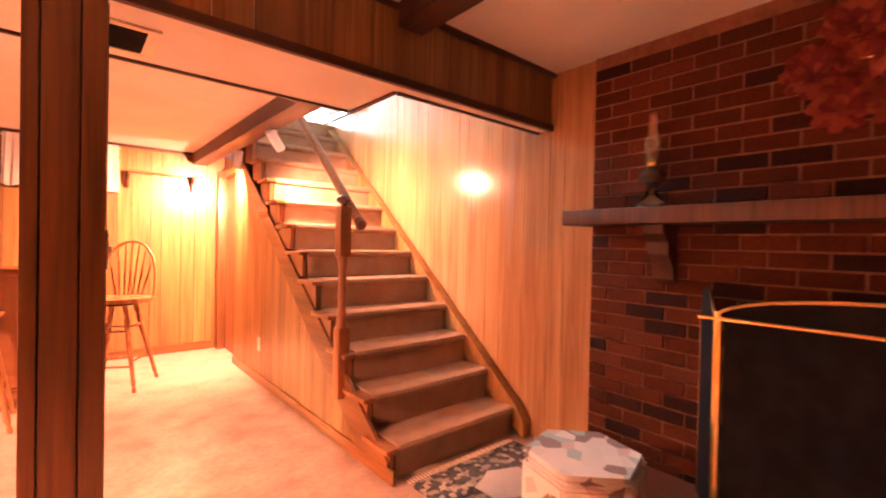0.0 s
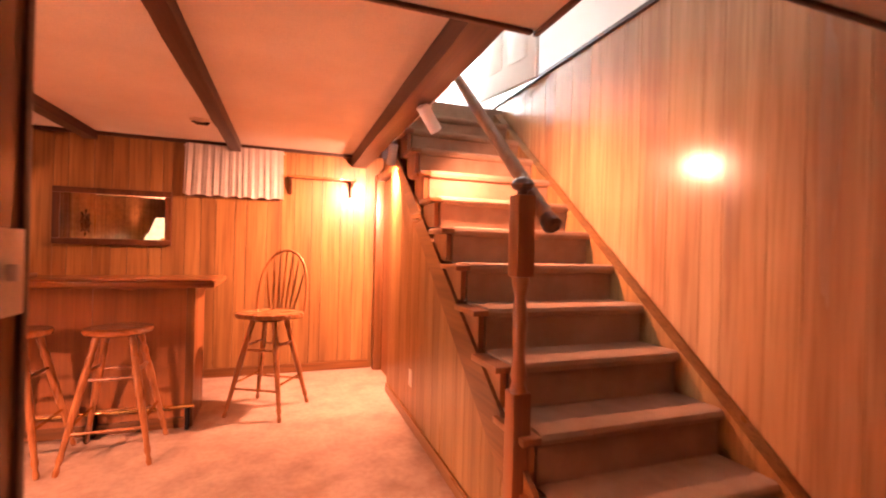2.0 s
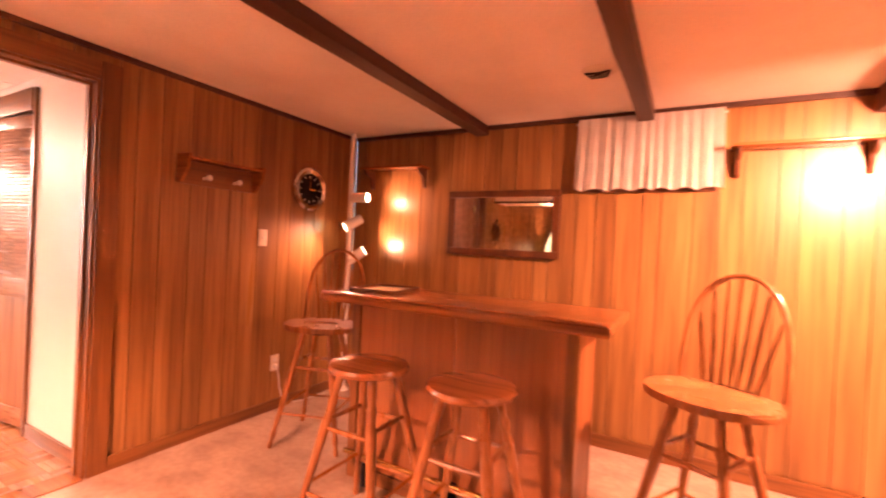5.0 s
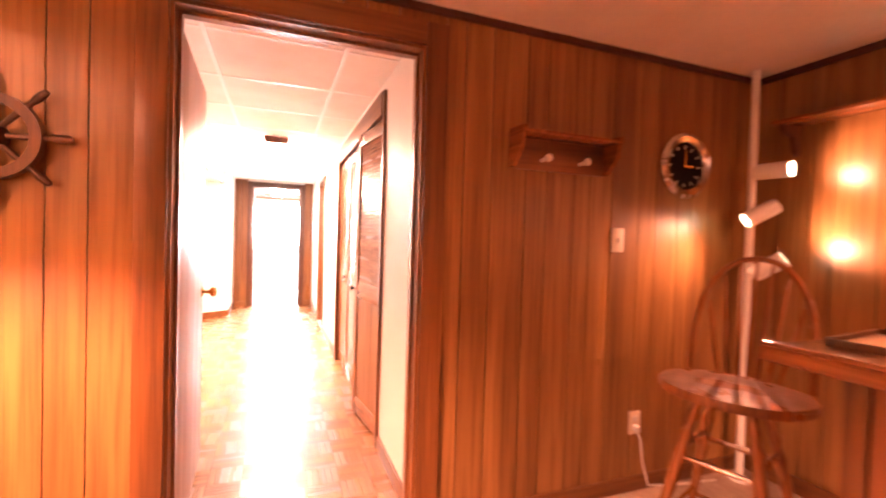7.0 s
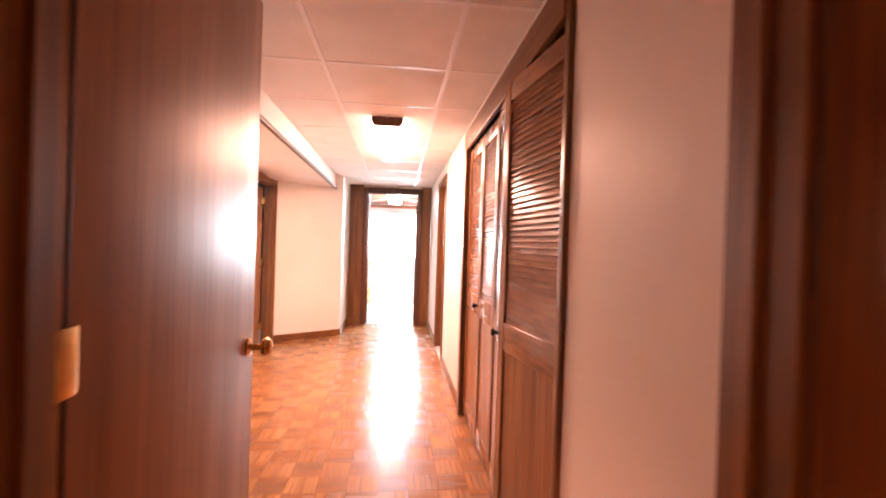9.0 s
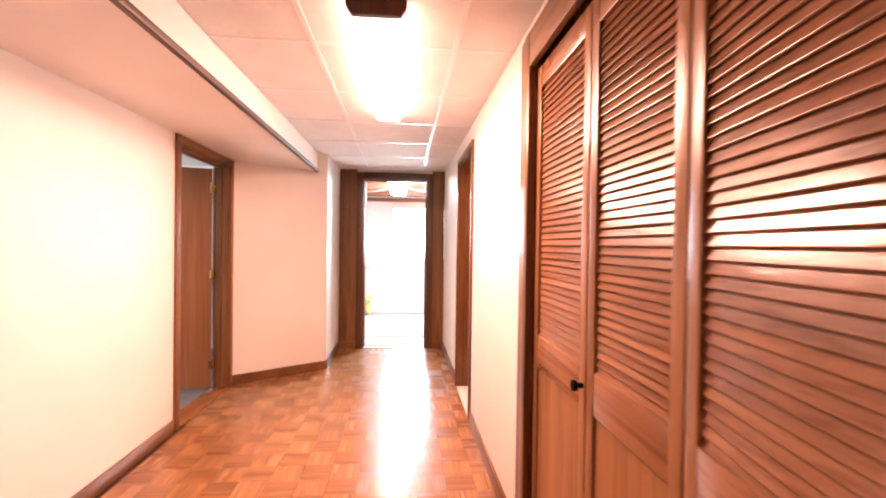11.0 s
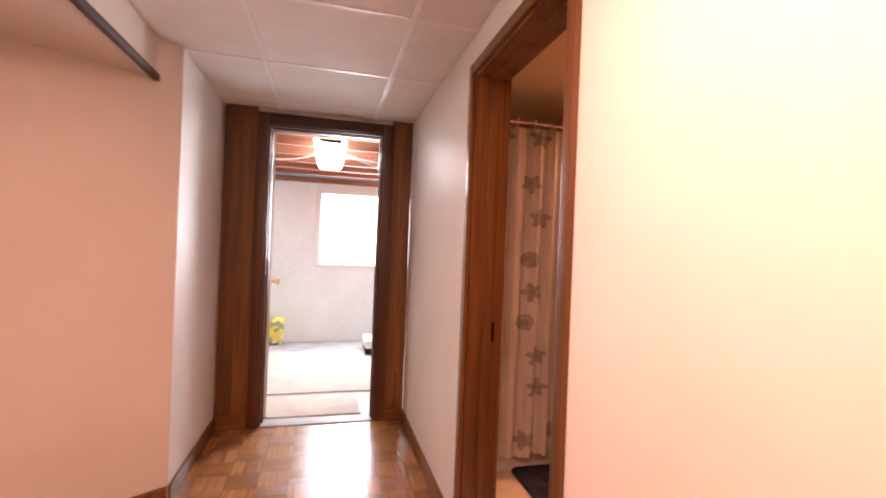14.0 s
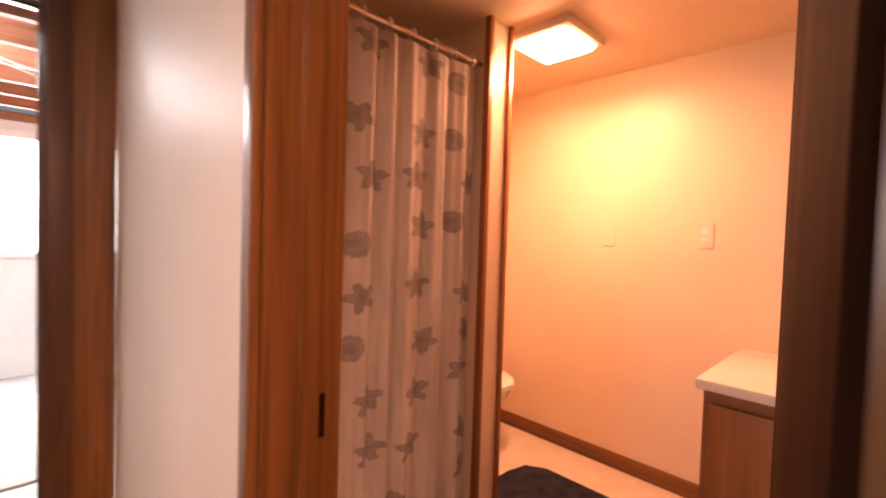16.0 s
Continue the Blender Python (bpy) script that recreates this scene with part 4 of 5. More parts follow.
# corner pole lamp with three swivelling spots
pole = thing("pole_lamp", "white floor-to-ceiling pole lamp with three spotlights", "floor lamp")
part("pole", rod((-1.80, 7.30, 0.0), (-1.80, 7.30, 2.17), 0.019, turns=16), WHITE_METAL, pole, "white enamelled pole")
part("foot", lathe([(0.05, 0), (0.05, 0.012), (0.02, 0.03)], 20, Matrix.Translation((-1.80, 7.30, 0))), WHITE_METAL, pole)
for eye, aim, lit in (((-1.66, 7.26, 1.625), (-1.40, 7.30, 1.625), False), ((-1.70, 7.22, 1.41), (-1.80, 7.08, 1.31), True), ((-1.66, 7.25, 1.15), (-1.5, 7.34, 1.28), False)):
    m = between(eye, aim)
    head = part("spot_head", lathe([(0.012, -0.09), (0.036, -0.085), (0.04, -0.06), (0.04, 0.07), (0.037, 0.07), (0.035, 0.0), (0.012, -0.01)], 20, m), WHITE_METAL, pole, "white cylindrical spotlight head")
    part("bulb", lathe([(0.010, 0.0), (0.033, 0.045), (0.033, 0.058), (0.015, 0.066)], 16, m), BULB_ON, head)
    part("arm", rod((-1.80, 7.30, eye[2]), eye, 0.008), WHITE_METAL, pole)

# track spots under the stairwell beam
track = thing("track_light", "white track with two spotlights under the beam", "track light")
part("track", boxes((1.667, 1.697, 5.05, 6.50, 2.075, 2.10), bevel=0.003), WHITE_METAL, track)
for eye, aim in (((1.668, 5.335, 1.985), (1.80, 5.40, 1.84)), ((1.69, 6.36, 1.98), (1.68, 6.40, 1.84))):
    m = between(eye, aim)
    head = part("spot_head", lathe([(0.012, -0.082), (0.034, -0.08), (0.037, -0.074), (0.037, 0.085), (0.034, 0.085), (0.032, 0.0), (0.012, -0.01)], 20, m), WHITE_METAL, track, "white cylindrical spotlight head")
    part("stem", rod((1.682, eye[1] + 0.02, 2.078), eye, 0.009), WHITE_METAL, track)
    part("bulb", lathe([(0.010, 0.0), (0.028, 0.03), (0.028, 0.045), (0.015, 0.05)], 16, m), BULB_ON, head)

det = thing("smoke_detector", "round dark ceiling vent ringed with dust", "ceiling vent", m=pose(0.285, 6.70, 2.17))
part("ring", lathe([(0.085, -0.002), (0.075, -0.012), (0.05, -0.016), (0.02, -0.012)], 28), PLATE, det)
part("grille", lathe([(0.055, -0.019), (0.03, -0.024), (0.01, -0.020)], 24), PLATE, det)
for k in range(3):
    part("slat", boxes((-0.06 + 0.01 * k, 0.06 - 0.01 * k, -0.03 + 0.03 * k - 0.007, -0.03 + 0.03 * k + 0.007, -0.027, -0.018)), IRON, det)

vent = thing("ceiling_register", "dark metal air register in a cream frame", "ceiling vent")
part("frame", boxes((0.52, 0.74, 3.82, 3.85, 1.945, 1.956), (0.52, 0.74, 4.08, 4.11, 1.945, 1.956), (0.70, 0.74, 3.85, 4.08, 1.945, 1.956), (0.50, 0.53, 3.85, 4.08, 1.945, 1.956), bevel=0.003), PLATE, vent)
part("backing", boxes((0.53, 0.70, 3.85, 4.08, 1.951, 1.956)), IRON, vent)
for k in range(9):
    part("slat", boxes((0.53, 0.70, 3.862 + 0.024 * k, 3.872 + 0.024 * k, 1.944, 1.951)), IRON, vent)

# wooden bracket shelves on the back wall
def bracket_shelf(x0, x1, z, label):
    s = thing("bracket_shelf", label, "shelf")
    part("shelf", boxes((x0, x1, 7.30, 7.456, z, z + 0.018), bevel=0.004), OAK_X, s)
    for x in (x0 + 0.03, x1 - 0.05):
        part("bracket", prism([(7.456, z), (7.32, z), (7.33, z - 0.03), (7.40, z - 0.06), (7.43, z - 0.14), (7.456, z - 0.15)], "x", x, x + 0.02), DARK_Z, s)


bracket_shelf(0.90, 1.55, 1.885, "thin wooden shelf on two dark brackets")
bracket_shelf(-1.72, -1.12, 1.865, "thin wooden shelf on two dark brackets above the spotlights")

mir = thing("wall_mirror", "wide mirror in a dark wooden frame", "mirror")
part("frame", boxes((-0.92, -0.06, 7.425, 7.457, 1.635, 1.685), (-0.92, -0.06, 7.425, 7.457, 1.205, 1.255), (-0.92, -0.87, 7.425, 7.457, 1.255, 1.635), (-0.11, -0.06, 7.425, 7.457, 1.255, 1.635), bevel=0.006), DARK_Z, mir)
part("glass", boxes((-0.87, -0.11, 7.442, 7.450, 1.255, 1.635)), MIRROR, mir, "silvered mirror glass")


def folds(axis_at, a, b, z0, z1, waves, depth, axis="y", steps=160, lift=0.008, seed=1.0):
    """A gathered cloth with folds that widen towards its hem, and some thickness."""
    bm = bmesh.new()
    rows = []
    for k in range(9):
        f = k / 8
        row = []
        for n in range(steps + 1):
            u = n / steps
            ph = 2 * math.pi * waves * (u + 0.018 * math.sin(9 * u + seed) + 0.01 * math.sin(23 * u))
            d = depth * (0.35 + 0.65 * f) * (math.sin(ph) + 0.35 * math.sin(2.3 * ph + seed + f))
            z = z1 + (z0 - z1) * f + (lift * math.sin(ph * 0.5 + seed) if k == 8 else 0)
            w = a + (b - a) * (u + (u - 0.5) * 0.03 * f)
            row.append(bm.verts.new((axis_at + d, w, z) if axis == "x" else (w, axis_at + d, z)))
        rows.append(row)
    for r, s in zip(rows, rows[1:]):
        for n in range(steps):
            bm.faces.new((r[n], r[n + 1], s[n + 1], s[n]))
    bmesh.ops.solidify(bm, geom=bm.faces[:], thickness=0.002)
    return bm


val = thing("window_valance", "short gathered white curtain over a small high window", "curtain")
part("cloth", folds(7.40, 0.045, 0.865, 1.672, 2.135, 13, 0.008), LINEN, val, smooth=80)
part("curtain_rod", rod((0.03, 7.415, 2.11), (0.88, 7.415, 2.11), 0.007), WHITE_METAL, val)
part("window_recess", boxes((0.07, 0.84, 7.448, 7.457, 1.66, 2.13)), DARK_Z, val)


# ---- bar, stools and chairs ----
bar = thing("bar_counter", "glossy reddish wooden home bar with an overhanging top", "bar")
top = boxes((-0.97, 0.475, 6.15, 6.76, 0.945, 0.988))
bmesh.ops.bevel(top, geom=[e for e in top.edges if abs(e.verts[0].co.z - e.verts[1].co.z) < 0.01], offset=0.012, segments=3, affect="EDGES", profile=0.6)
part("bar_top", top, OAK_X, bar, "thick polished wooden top")
part("edge_rail", boxes((-0.96, 0.465, 6.142, 6.18, 0.988, 1.0), bevel=0.004), OAK_X, bar)
for x0, x1 in ((-0.80, -0.232), (-0.228, 0.30)):
    part("front_panel", boxes((x0, x1, 6.285, 6.31, 0.07, 0.945)), OAK_Z, bar)
part("corner_post", boxes((0.295, 0.345, 6.27, 6.33, 0, 0.945), bevel=0.005), TRIM_Z, bar)
part("corner_post", boxes((-0.845, -0.795, 6.27, 6.33, 0, 0.945), bevel=0.005), TRIM_Z, bar)
part("end_panel", boxes((0.31, 0.335, 6.33, 6.70, 0.0, 0.945)), OAK_Z, bar)
part("end_panel", boxes((-0.835, -0.81, 6.33, 6.70, 0.0, 0.945)), OAK_Z, bar)
part("plinth", boxes((-0.80, 0.30, 6.272, 6.31, 0, 0.07), bevel=0.004), TRIM_X, bar)
part("inner_shelf", boxes((-0.81, 0.31, 6.34, 6.70, 0.5, 0.52)), OAK_X, bar)
part("foot_rail", rod((-0.83, 6.235, 0.155), (0.36, 6.235, 0.155), 0.013, turns=12), BRASS, bar, "brass foot rail")
for x in (-0.7, -0.2, 0.32):
    part("rail_bracket", boxes((x - 0.012, x + 0.012, 6.225, 6.29, 0.0, 0.15), bevel=0.003), IRON, bar)
tray = thing("serving_tray", "shallow pale tray with a dark rim on the bar", "tray", m=pose(-0.80, 6.5, 1.0 - 0.012, 0, 0, 8))
part("base", boxes((-0.13, 0.13, -0.16, 0.16, 0, 0.006)), PLATE, tray)
part("rim", boxes((-0.14, -0.13, -0.17, 0.17, 0, 0.02), (0.13, 0.14, -0.17, 0.17, 0, 0.02), (-0.13, 0.13, -0.17, -0.16, 0, 0.02), (-0.13, 0.13, 0.16, 0.17, 0, 0.02), bevel=0.002), DARK_Z, tray)


def turned_leg(p, q, r=0.017):
    d = (Vector(q) - Vector(p)).length
    prof = [(r * 0.7, 0), (r * 0.95, 0.03 * d), (r * 0.62, 0.07 * d), (r * 1.05, 0.11 * d), (r * 0.85, 0.16 * d), (r * 1.15, 0.5 * d), (r * 1.25, 0.7 * d), (r * 0.95, 0.78 * d), (r * 1.3, 0.82 * d), (r * 0.85, 0.87 * d), (r * 1.2, 0.92 * d), (r, d)]
    return lathe(prof, 10, between(p, q))


def legs_of(st, seat_z, foot, topr, turn=0):
    feet = []
    for n in range(4):
        a = math.pi / 4 + n * math.pi / 2 + turn
        feet.append(((foot * math.cos(a), foot * math.sin(a), 0), (topr * math.cos(a), topr * math.sin(a), seat_z)))
        part("leg", turned_leg(*feet[-1]), CHAIR, st)

    def on(n, z):
        p, q = (Vector(v) for v in feet[n % 4])
        return p.lerp(q, z / seat_z)

    for n in range(4):
        z = 0.20 + 0.035 * (n % 2)
        part("foot_ring_bar", rod(on(n, z), on(n + 1, z), 0.008), BRASS if n % 2 else CHAIR, st, "worn metal footrest bar" if n % 2 else "")
        z = 0.47 + 0.03 * (n % 2)
        part("stretcher", lathe([(0.007, 0), (0.012, 0.5), (0.007, 1)], 8, between(on(n, z), on(n + 1, z)) @ Matrix.Diagonal((1, 1, (on(n + 1, z) - on(n, z)).length, 1))), CHAIR, st)


def round_stool(m):
    st = thing("bar_stool", "round-topped turned wooden bar stool at the bar", "stool", "stools at the bar", m)
    part("seat", lathe([(0.05, 0.70), (0.15, 0.702), (0.17, 0.712), (0.175, 0.725), (0.168, 0.738), (0.13, 0.742), (0.03, 0.738)], 36), OAK_X, st, "glossy dished round seat")
    legs_of(st, 0.705, 0.297, 0.115)
    return st


stool = round_stool(pose(-0.475, 5.955, 0))
copy_thing(stool, pose(0.012, 5.965, 0, 0, 0, 2))


def windsor(m, label):
    """A swivel counter chair with a hooped spindle back; it faces -y."""
    st = thing("windsor_bar_chair", label, "chair", "spindle-back bar chairs", m)
    out = []
    for n in range(40):
        a = 2 * math.pi * n / 40
        s = 1.0 + 0.06 * math.cos(2 * a) - (0.05 if math.sin(a) > 0.8 else 0)
        out.append((0.235 * math.cos(a) * s, 0.215 * math.sin(a) * s))
    seat = prism(out, "z", 0.70, 0.732)
    bmesh.ops.bevel(seat, geom=seat.edges[:], offset=0.008, segments=2, affect="EDGES")
    part("seat", seat, CHAIR, st, "saddle-shaped wooden seat")
    part("swivel_plate", lathe([(0.10, 0.672), (0.10, 0.70)], 20), IRON, st)
    legs_of(st, 0.675, 0.30, 0.12, 0)
    hoop = []
    for n in range(25):
        a = math.pi * n / 24
        hoop.append((-0.2 * math.cos(a) * (1 + 0.10 * math.sin(a)), 0.155 + 0.09 * math.sin(a) ** 0.8, 0.725 + 0.47 * math.sin(a) ** 0.72))
    part("hoop", tube(hoop, 0.011, 8), CHAIR, st, "bent wooden hoop back")
    for k in range(7):
        u = (k - 3) / 3.6
        z = 0.725 + 0.47 * (1 - (u * 0.93) ** 2) ** 0.5 * 0.985
        part("spindle", lathe([(0.006, 0), (0.009, 0.4), (0.005, 1)], 8, between((0.12 * u, 0.165, 0.725), (0.19 * u, 0.24 - 0.03 * u * u, z)) @ Matrix.Diagonal((1, 1, (Vector((0.19 * u, 0.24 - 0.03 * u * u, z)) - Vector((0.12 * u, 0.165, 0.725))).length, 1))), CHAIR, st)
    return st


windsor(pose(0.81, 6.47, 0, 0, 0, -28), "wooden spindle-back swivel bar chair standing apart")
windsor(pose(-1.30, 6.52, 0, 0, 0, 20), "wooden spindle-back swivel bar chair in the corner")


# ---- den: mantel, fire screen, hassock, rug, lamps ----
mantel = thing("mantel_shelf", "thick dark wooden mantel shelf on carved corbels", "mantel")
part("shelf", boxes((2.55, 2.775, 0.4, 3.40, 1.345, 1.425), bevel=0.008), DARK_Z, mantel)
for y in (2.93, 1.95, 1.0):
    part("corbel", prism([(2.775, 1.345), (2.60, 1.345), (2.60, 1.30), (2.66, 1.26), (2.66, 1.20), (2.72, 1.14), (2.73, 1.08), (2.775, 1.05)], "y", y - 0.05, y + 0.05, 0.004), DARK_Z, mantel)
oil = thing("oil_lamp", "clear glass oil lamp with a tall chimney on the mantel", "oil lamp", m=pose(2.64, 2.955, 1.425))
part("base", lathe([(0.07, 0), (0.068, 0.012), (0.04, 0.05), (0.02, 0.085), (0.024, 0.10)], 24), GLASS, oil)
part("font", lathe([(0.022, 0.10), (0.06, 0.135), (0.068, 0.16), (0.05, 0.185), (0.02, 0.20)], 24), SMOKED, oil, "dark oil font")
part("burner", lathe([(0.024, 0.20), (0.03, 0.215), (0.022, 0.235)], 18), BRASS, oil)
part("chimney", lathe([(0.03, 0.235), (0.045, 0.29), (0.04, 0.33), (0.026, 0.37), (0.024, 0.46), (0.022, 0.46), (0.024, 0.37), (0.038, 0.33), (0.043, 0.29), (0.028, 0.237)], 24), GLASS, oil)

wreath = thing("wall_wreath", "dark red flower-like ornament on the brick", "wall ornament")
for k, (dy, dz, r) in enumerate(((0, 0, 0.12), (0.16, 0.02, 0.11), (-0.16, 0.05, 0.12), (0.07, -0.13, 0.11), (-0.1, -0.15, 0.10), (0.03, 0.17, 0.12), (-0.2, 0.2, 0.11))):
    bm = bmesh.new()
    for ring in range(3):
        for n in range(9):
            a = 2 * math.pi * n / 9 + ring
            m = Matrix.Translation((2.765 - 0.014 * ring, 2.22 + dy, 1.93 + dz)) @ Matrix.Rotation(a, 4, "X") @ pose(0, 0.6 * r * (1 - 0.25 * ring), 0, 0, 0, 12 + 18 * ring) @ Matrix.Diagonal((0.012, 0.5 * r, 0.33 * r, 1))
            bmesh.ops.create_icosphere(bm, subdivisions=1, radius=1, matrix=m)
    part("blossom", bm, RED_CLOTH, wreath)
part("stem", tube([(2.74, 2.36, 1.93), (2.735, 2.25, 1.955), (2.735, 2.15, 1.95)], 0.005), BRASS, wreath)

screen = thing("fire_screen", "black folding fire screen with arched brass edges", "fire screen")
part("centre_panel", boxes((2.463, 2.469, 1.42, 2.58, 0.12, 0.955)), IRON, screen, "black mesh panel")
arch = [(2.466, 1.40 + 0.6 * (1 - math.cos(math.pi * n / 16)), 0.965 + 0.10 * math.sin(math.pi * n / 16)) for n in range(17)]
part("arch_panel", prism([(p[1], p[2]) for p in arch], "x", 2.464, 2.468), IRON, screen)
part("arch", tube(arch, 0.009), BRASS, screen, "arched brass rod")
part("cross_bar", rod((2.46, 1.38, 0.955), (2.46, 2.67, 0.955), 0.010), BRASS, screen)
part("bottom_bar", rod((2.466, 1.40, 0.125), (2.466, 2.60, 0.125), 0.010), BRASS, screen)
for y in (1.40, 2.60):
    part("upright", boxes((2.452, 2.480, y - 0.014, y + 0.014, 0.11, 0.985), bevel=0.004), BRASS, screen)
wing = [(0, 0.12), (0.28, 0.12), (0.28, 0.96), (0.25, 1.03), (0.19, 1.065), (0.12, 1.05), (0.05, 0.99), (0, 0.95)]
for y, a in ((2.615, 28), (1.385, 152)):
    m = pose(2.47, y, 0, 0, 0, a)
    bm = prism(wing, "y", -0.004, 0.004)
    bmesh.ops.transform(bm, matrix=m, verts=bm.verts[:])
    part("wing_panel", bm, IRON, screen, "black folding wing")
    part("wing_edge", tube([m @ Vector((x, -0.006, z)) for x, z in wing[2:]] , 0.008), BRASS, screen)
    part("wing_post", rod(m @ Vector((0.28, 0, 0.11)), m @ Vector((0.28, 0, 0.96)), 0.008), BRASS, screen)
setting("hearth", boxes((2.28, 2.80, 0.6, 3.25, 0, 0.11), bevel=0.01), BRICK, "low raised brick hearth", "hearth")

has = thing("hassock", "hexagonal hassock in a pale printed patchwork cloth", "footstool", m=pose(2.10, 2.96, 0.0, 0, 0, 15))
out = [(0.25 * math.cos(math.pi / 3 * n), 0.25 * math.sin(math.pi / 3 * n)) for n in range(6)]
part("body", prism(out, "z", 0.03, 0.35, 0.012), QUILT, has)
bm = prism([(x * 1.02, y * 1.02) for x, y in out], "z", 0.352, 0.395, 0.02)
part("cushion", bm, QUILT, has, "padded printed top")
for n in range(6):
    part("foot", lathe([(0.018, 0), (0.022, 0.03)], 10, Matrix.Translation((out[n][0] * 0.8, out[n][1] * 0.8, 0))), DARK_Z, has)

rug = thing("rug", "dark patterned rug at the foot of the stairs", "rug")
part("woven_field", boxes((1.82, 2.62, 3.12, 3.76, 0.001, 0.012), bevel=0.004), RUG_CLOTH, rug)
part("medallion", prism([(2.22 + 0.16 * math.cos(2 * math.pi * n / 12) * (1 + 0.2 * (n % 2)), 3.46 + 0.12 * math.sin(2 * math.pi * n / 12) * (1 + 0.2 * (n % 2))) for n in range(12)], "z", 0.011, 0.014), PALE_CARPET, rug, "pale centre medallion")
for n in range(40):
    part("tassel", rod((1.83 + 0.02 * n, 3.765, 0.006), (1.832 + 0.02 * n + 0.004 * math.sin(n * 3.1), 3.81, 0.005), 0.003, turns=6), PLATE, rug)


def side_table(m, h, r):
    t = thing("side_table", "small round dark wooden side table beneath a lamp", "table", m=m)
    part("tabletop", lathe([(r - 0.02, h - 0.025), (r, h - 0.018), (r, h - 0.006), (r - 0.012, h)], 32), DARK_Z, t)
    part("stem", lathe([(0.05, 0.09), (0.03, 0.15), (0.04, 0.3), (0.022, 0.4), (0.05, h - 0.025)], 18), DARK_Z, t)
    for n in range(3):
        a = 2 * math.pi * n / 3
        part("foot", tube([(0.03 * math.cos(a), 0.03 * math.sin(a), 0.16), (0.12 * math.cos(a), 0.12 * math.sin(a), 0.10), (0.2 * math.cos(a), 0.2 * math.sin(a), 0.018)], 0.016), DARK_Z, t)


def table_lamp(m, label, k=1.0):
    """An open cloth shade over a glazed base, k times the usual size."""
    t = thing("table_lamp", label, "table lamp", "lit table lamps", m)
    part("base", lathe([(k * r, k * z) for r, z in ((0.07, 0), (0.07, 0.015), (0.035, 0.03), (0.075, 0.10), (0.085, 0.15), (0.05, 0.22), (0.018, 0.26), (0.012, 0.34))], 24), BRASS, t, "brass urn-shaped base")
    part("shade", lathe([(k * r, k * z) for r, z in ((0.18, 0.32), (0.10, 0.55), (0.098, 0.55), (0.178, 0.32), (0.18, 0.32))], 32), SHADE_ON, t, "glowing cream cloth shade")
    part("harp", rod((0, 0, k * 0.34), (0, 0, k * 0.36), 0.012), BRASS, t)


side_table(pose(-1.60, 1.85, 0), 0.84, 0.24)
table_lamp(pose(-1.60, 1.85, 0.84), "lit table lamp with a cream shade beside the den wall")
side_table(pose(-0.91, 3.90, 0), 0.86, 0.26)
table_lamp(pose(-0.91, 3.90, 0.86), "large lit table lamp with a cream shade on a round table", 1.38)

# ---- hall fixture ----
tubes = thing("ceiling_light", "long fluorescent ceiling light with brown wooden ends", "ceiling light")
part("diffuser", prism([(4.845, 2.146), (4.852, 2.105), (4.87, 2.085), (5.0, 2.085), (5.018, 2.105), (5.025, 2.146)], "x", -5.93, -4.60), TUBE_ON, tubes, "glowing white prismatic diffuser")
for x in (-4.60,):
    part("end_cap", prism([(4.825, 2.146), (4.825, 2.115), (4.848, 2.082), (5.022, 2.082), (5.045, 2.115), (5.045, 2.146)], "x", x, x + 0.032, 0.003), DARK_Z, tubes, "brown wooden end cap")

# ---- bathroom ----
cur = thing("shower_curtain", "pale shower curtain printed with grey leaves and flowers", "curtain")
part("cloth", folds(-7.375, 5.70, 6.605, 0.12, 1.93, 8, 0.020, "x", 220, 0.004, 2.0), SHOWER, cur, smooth=80)
part("curtain_rod", rod((-7.375, 5.69, 1.957), (-7.375, 6.64, 1.957), 0.011), CHROME, cur, "chrome curtain rod")
for n in range(9):
    y = 5.74 + 0.105 * n
    part("ring", tube([(-7.375 + 0.018 * math.cos(a), y, 1.953 + 0.024 * math.sin(a)) for a in [2 * math.pi * k / 12 for k in range(13)]], 0.003, 6), WHITE_METAL, cur)
tub = thing("bathtub", "white bathtub behind the shower curtain", "bathtub")
part("apron", boxes((-7.50, -7.46, 5.69, 6.64, 0, 0.40), bevel=0.01), PORCELAIN, tub)
part("rim", boxes((-8.31, -7.45, 5.69, 5.75, 0.38, 0.42), (-8.31, -7.45, 6.58, 6.64, 0.38, 0.42), (-7.54, -7.45, 5.75, 6.58, 0.38, 0.42), bevel=0.008), PORCELAIN, tub)
bl = thing("bath_ceiling_light", "square glowing glass ceiling light in a pale frame", "ceiling light", m=pose(-7.25, 6.99, 2.15))
part("frame", boxes((-0.16, 0.16, -0.16, 0.16, -0.035, 0), bevel=0.006), PORCELAIN, bl)
part("glass", lathe([(0.185, -0.034), (0.175, -0.052), (0.13, -0.07), (0.02, -0.078)], 4, pose(0, 0, 0, 0, 0, 45)), BATH_ON, bl, "glowing square glass")
toilet = thing("toilet", "white porcelain toilet beyond the partition", "toilet", m=pose(-7.85, 7.20, 0))
part("bowl", lathe([(0.10, 0), (0.11, 0.03), (0.09, 0.12), (0.12, 0.24), (0.18, 0.34), (0.19, 0.385)], 28, Matrix.Diagonal((1.25, 1, 1, 1))), PORCELAIN, toilet)
part("seat", lathe([(0.19, 0.386), (0.205, 0.392), (0.205, 0.402), (0.19, 0.408)], 28, Matrix.Diagonal((1.25, 1, 1, 1))), PORCELAIN, toilet)
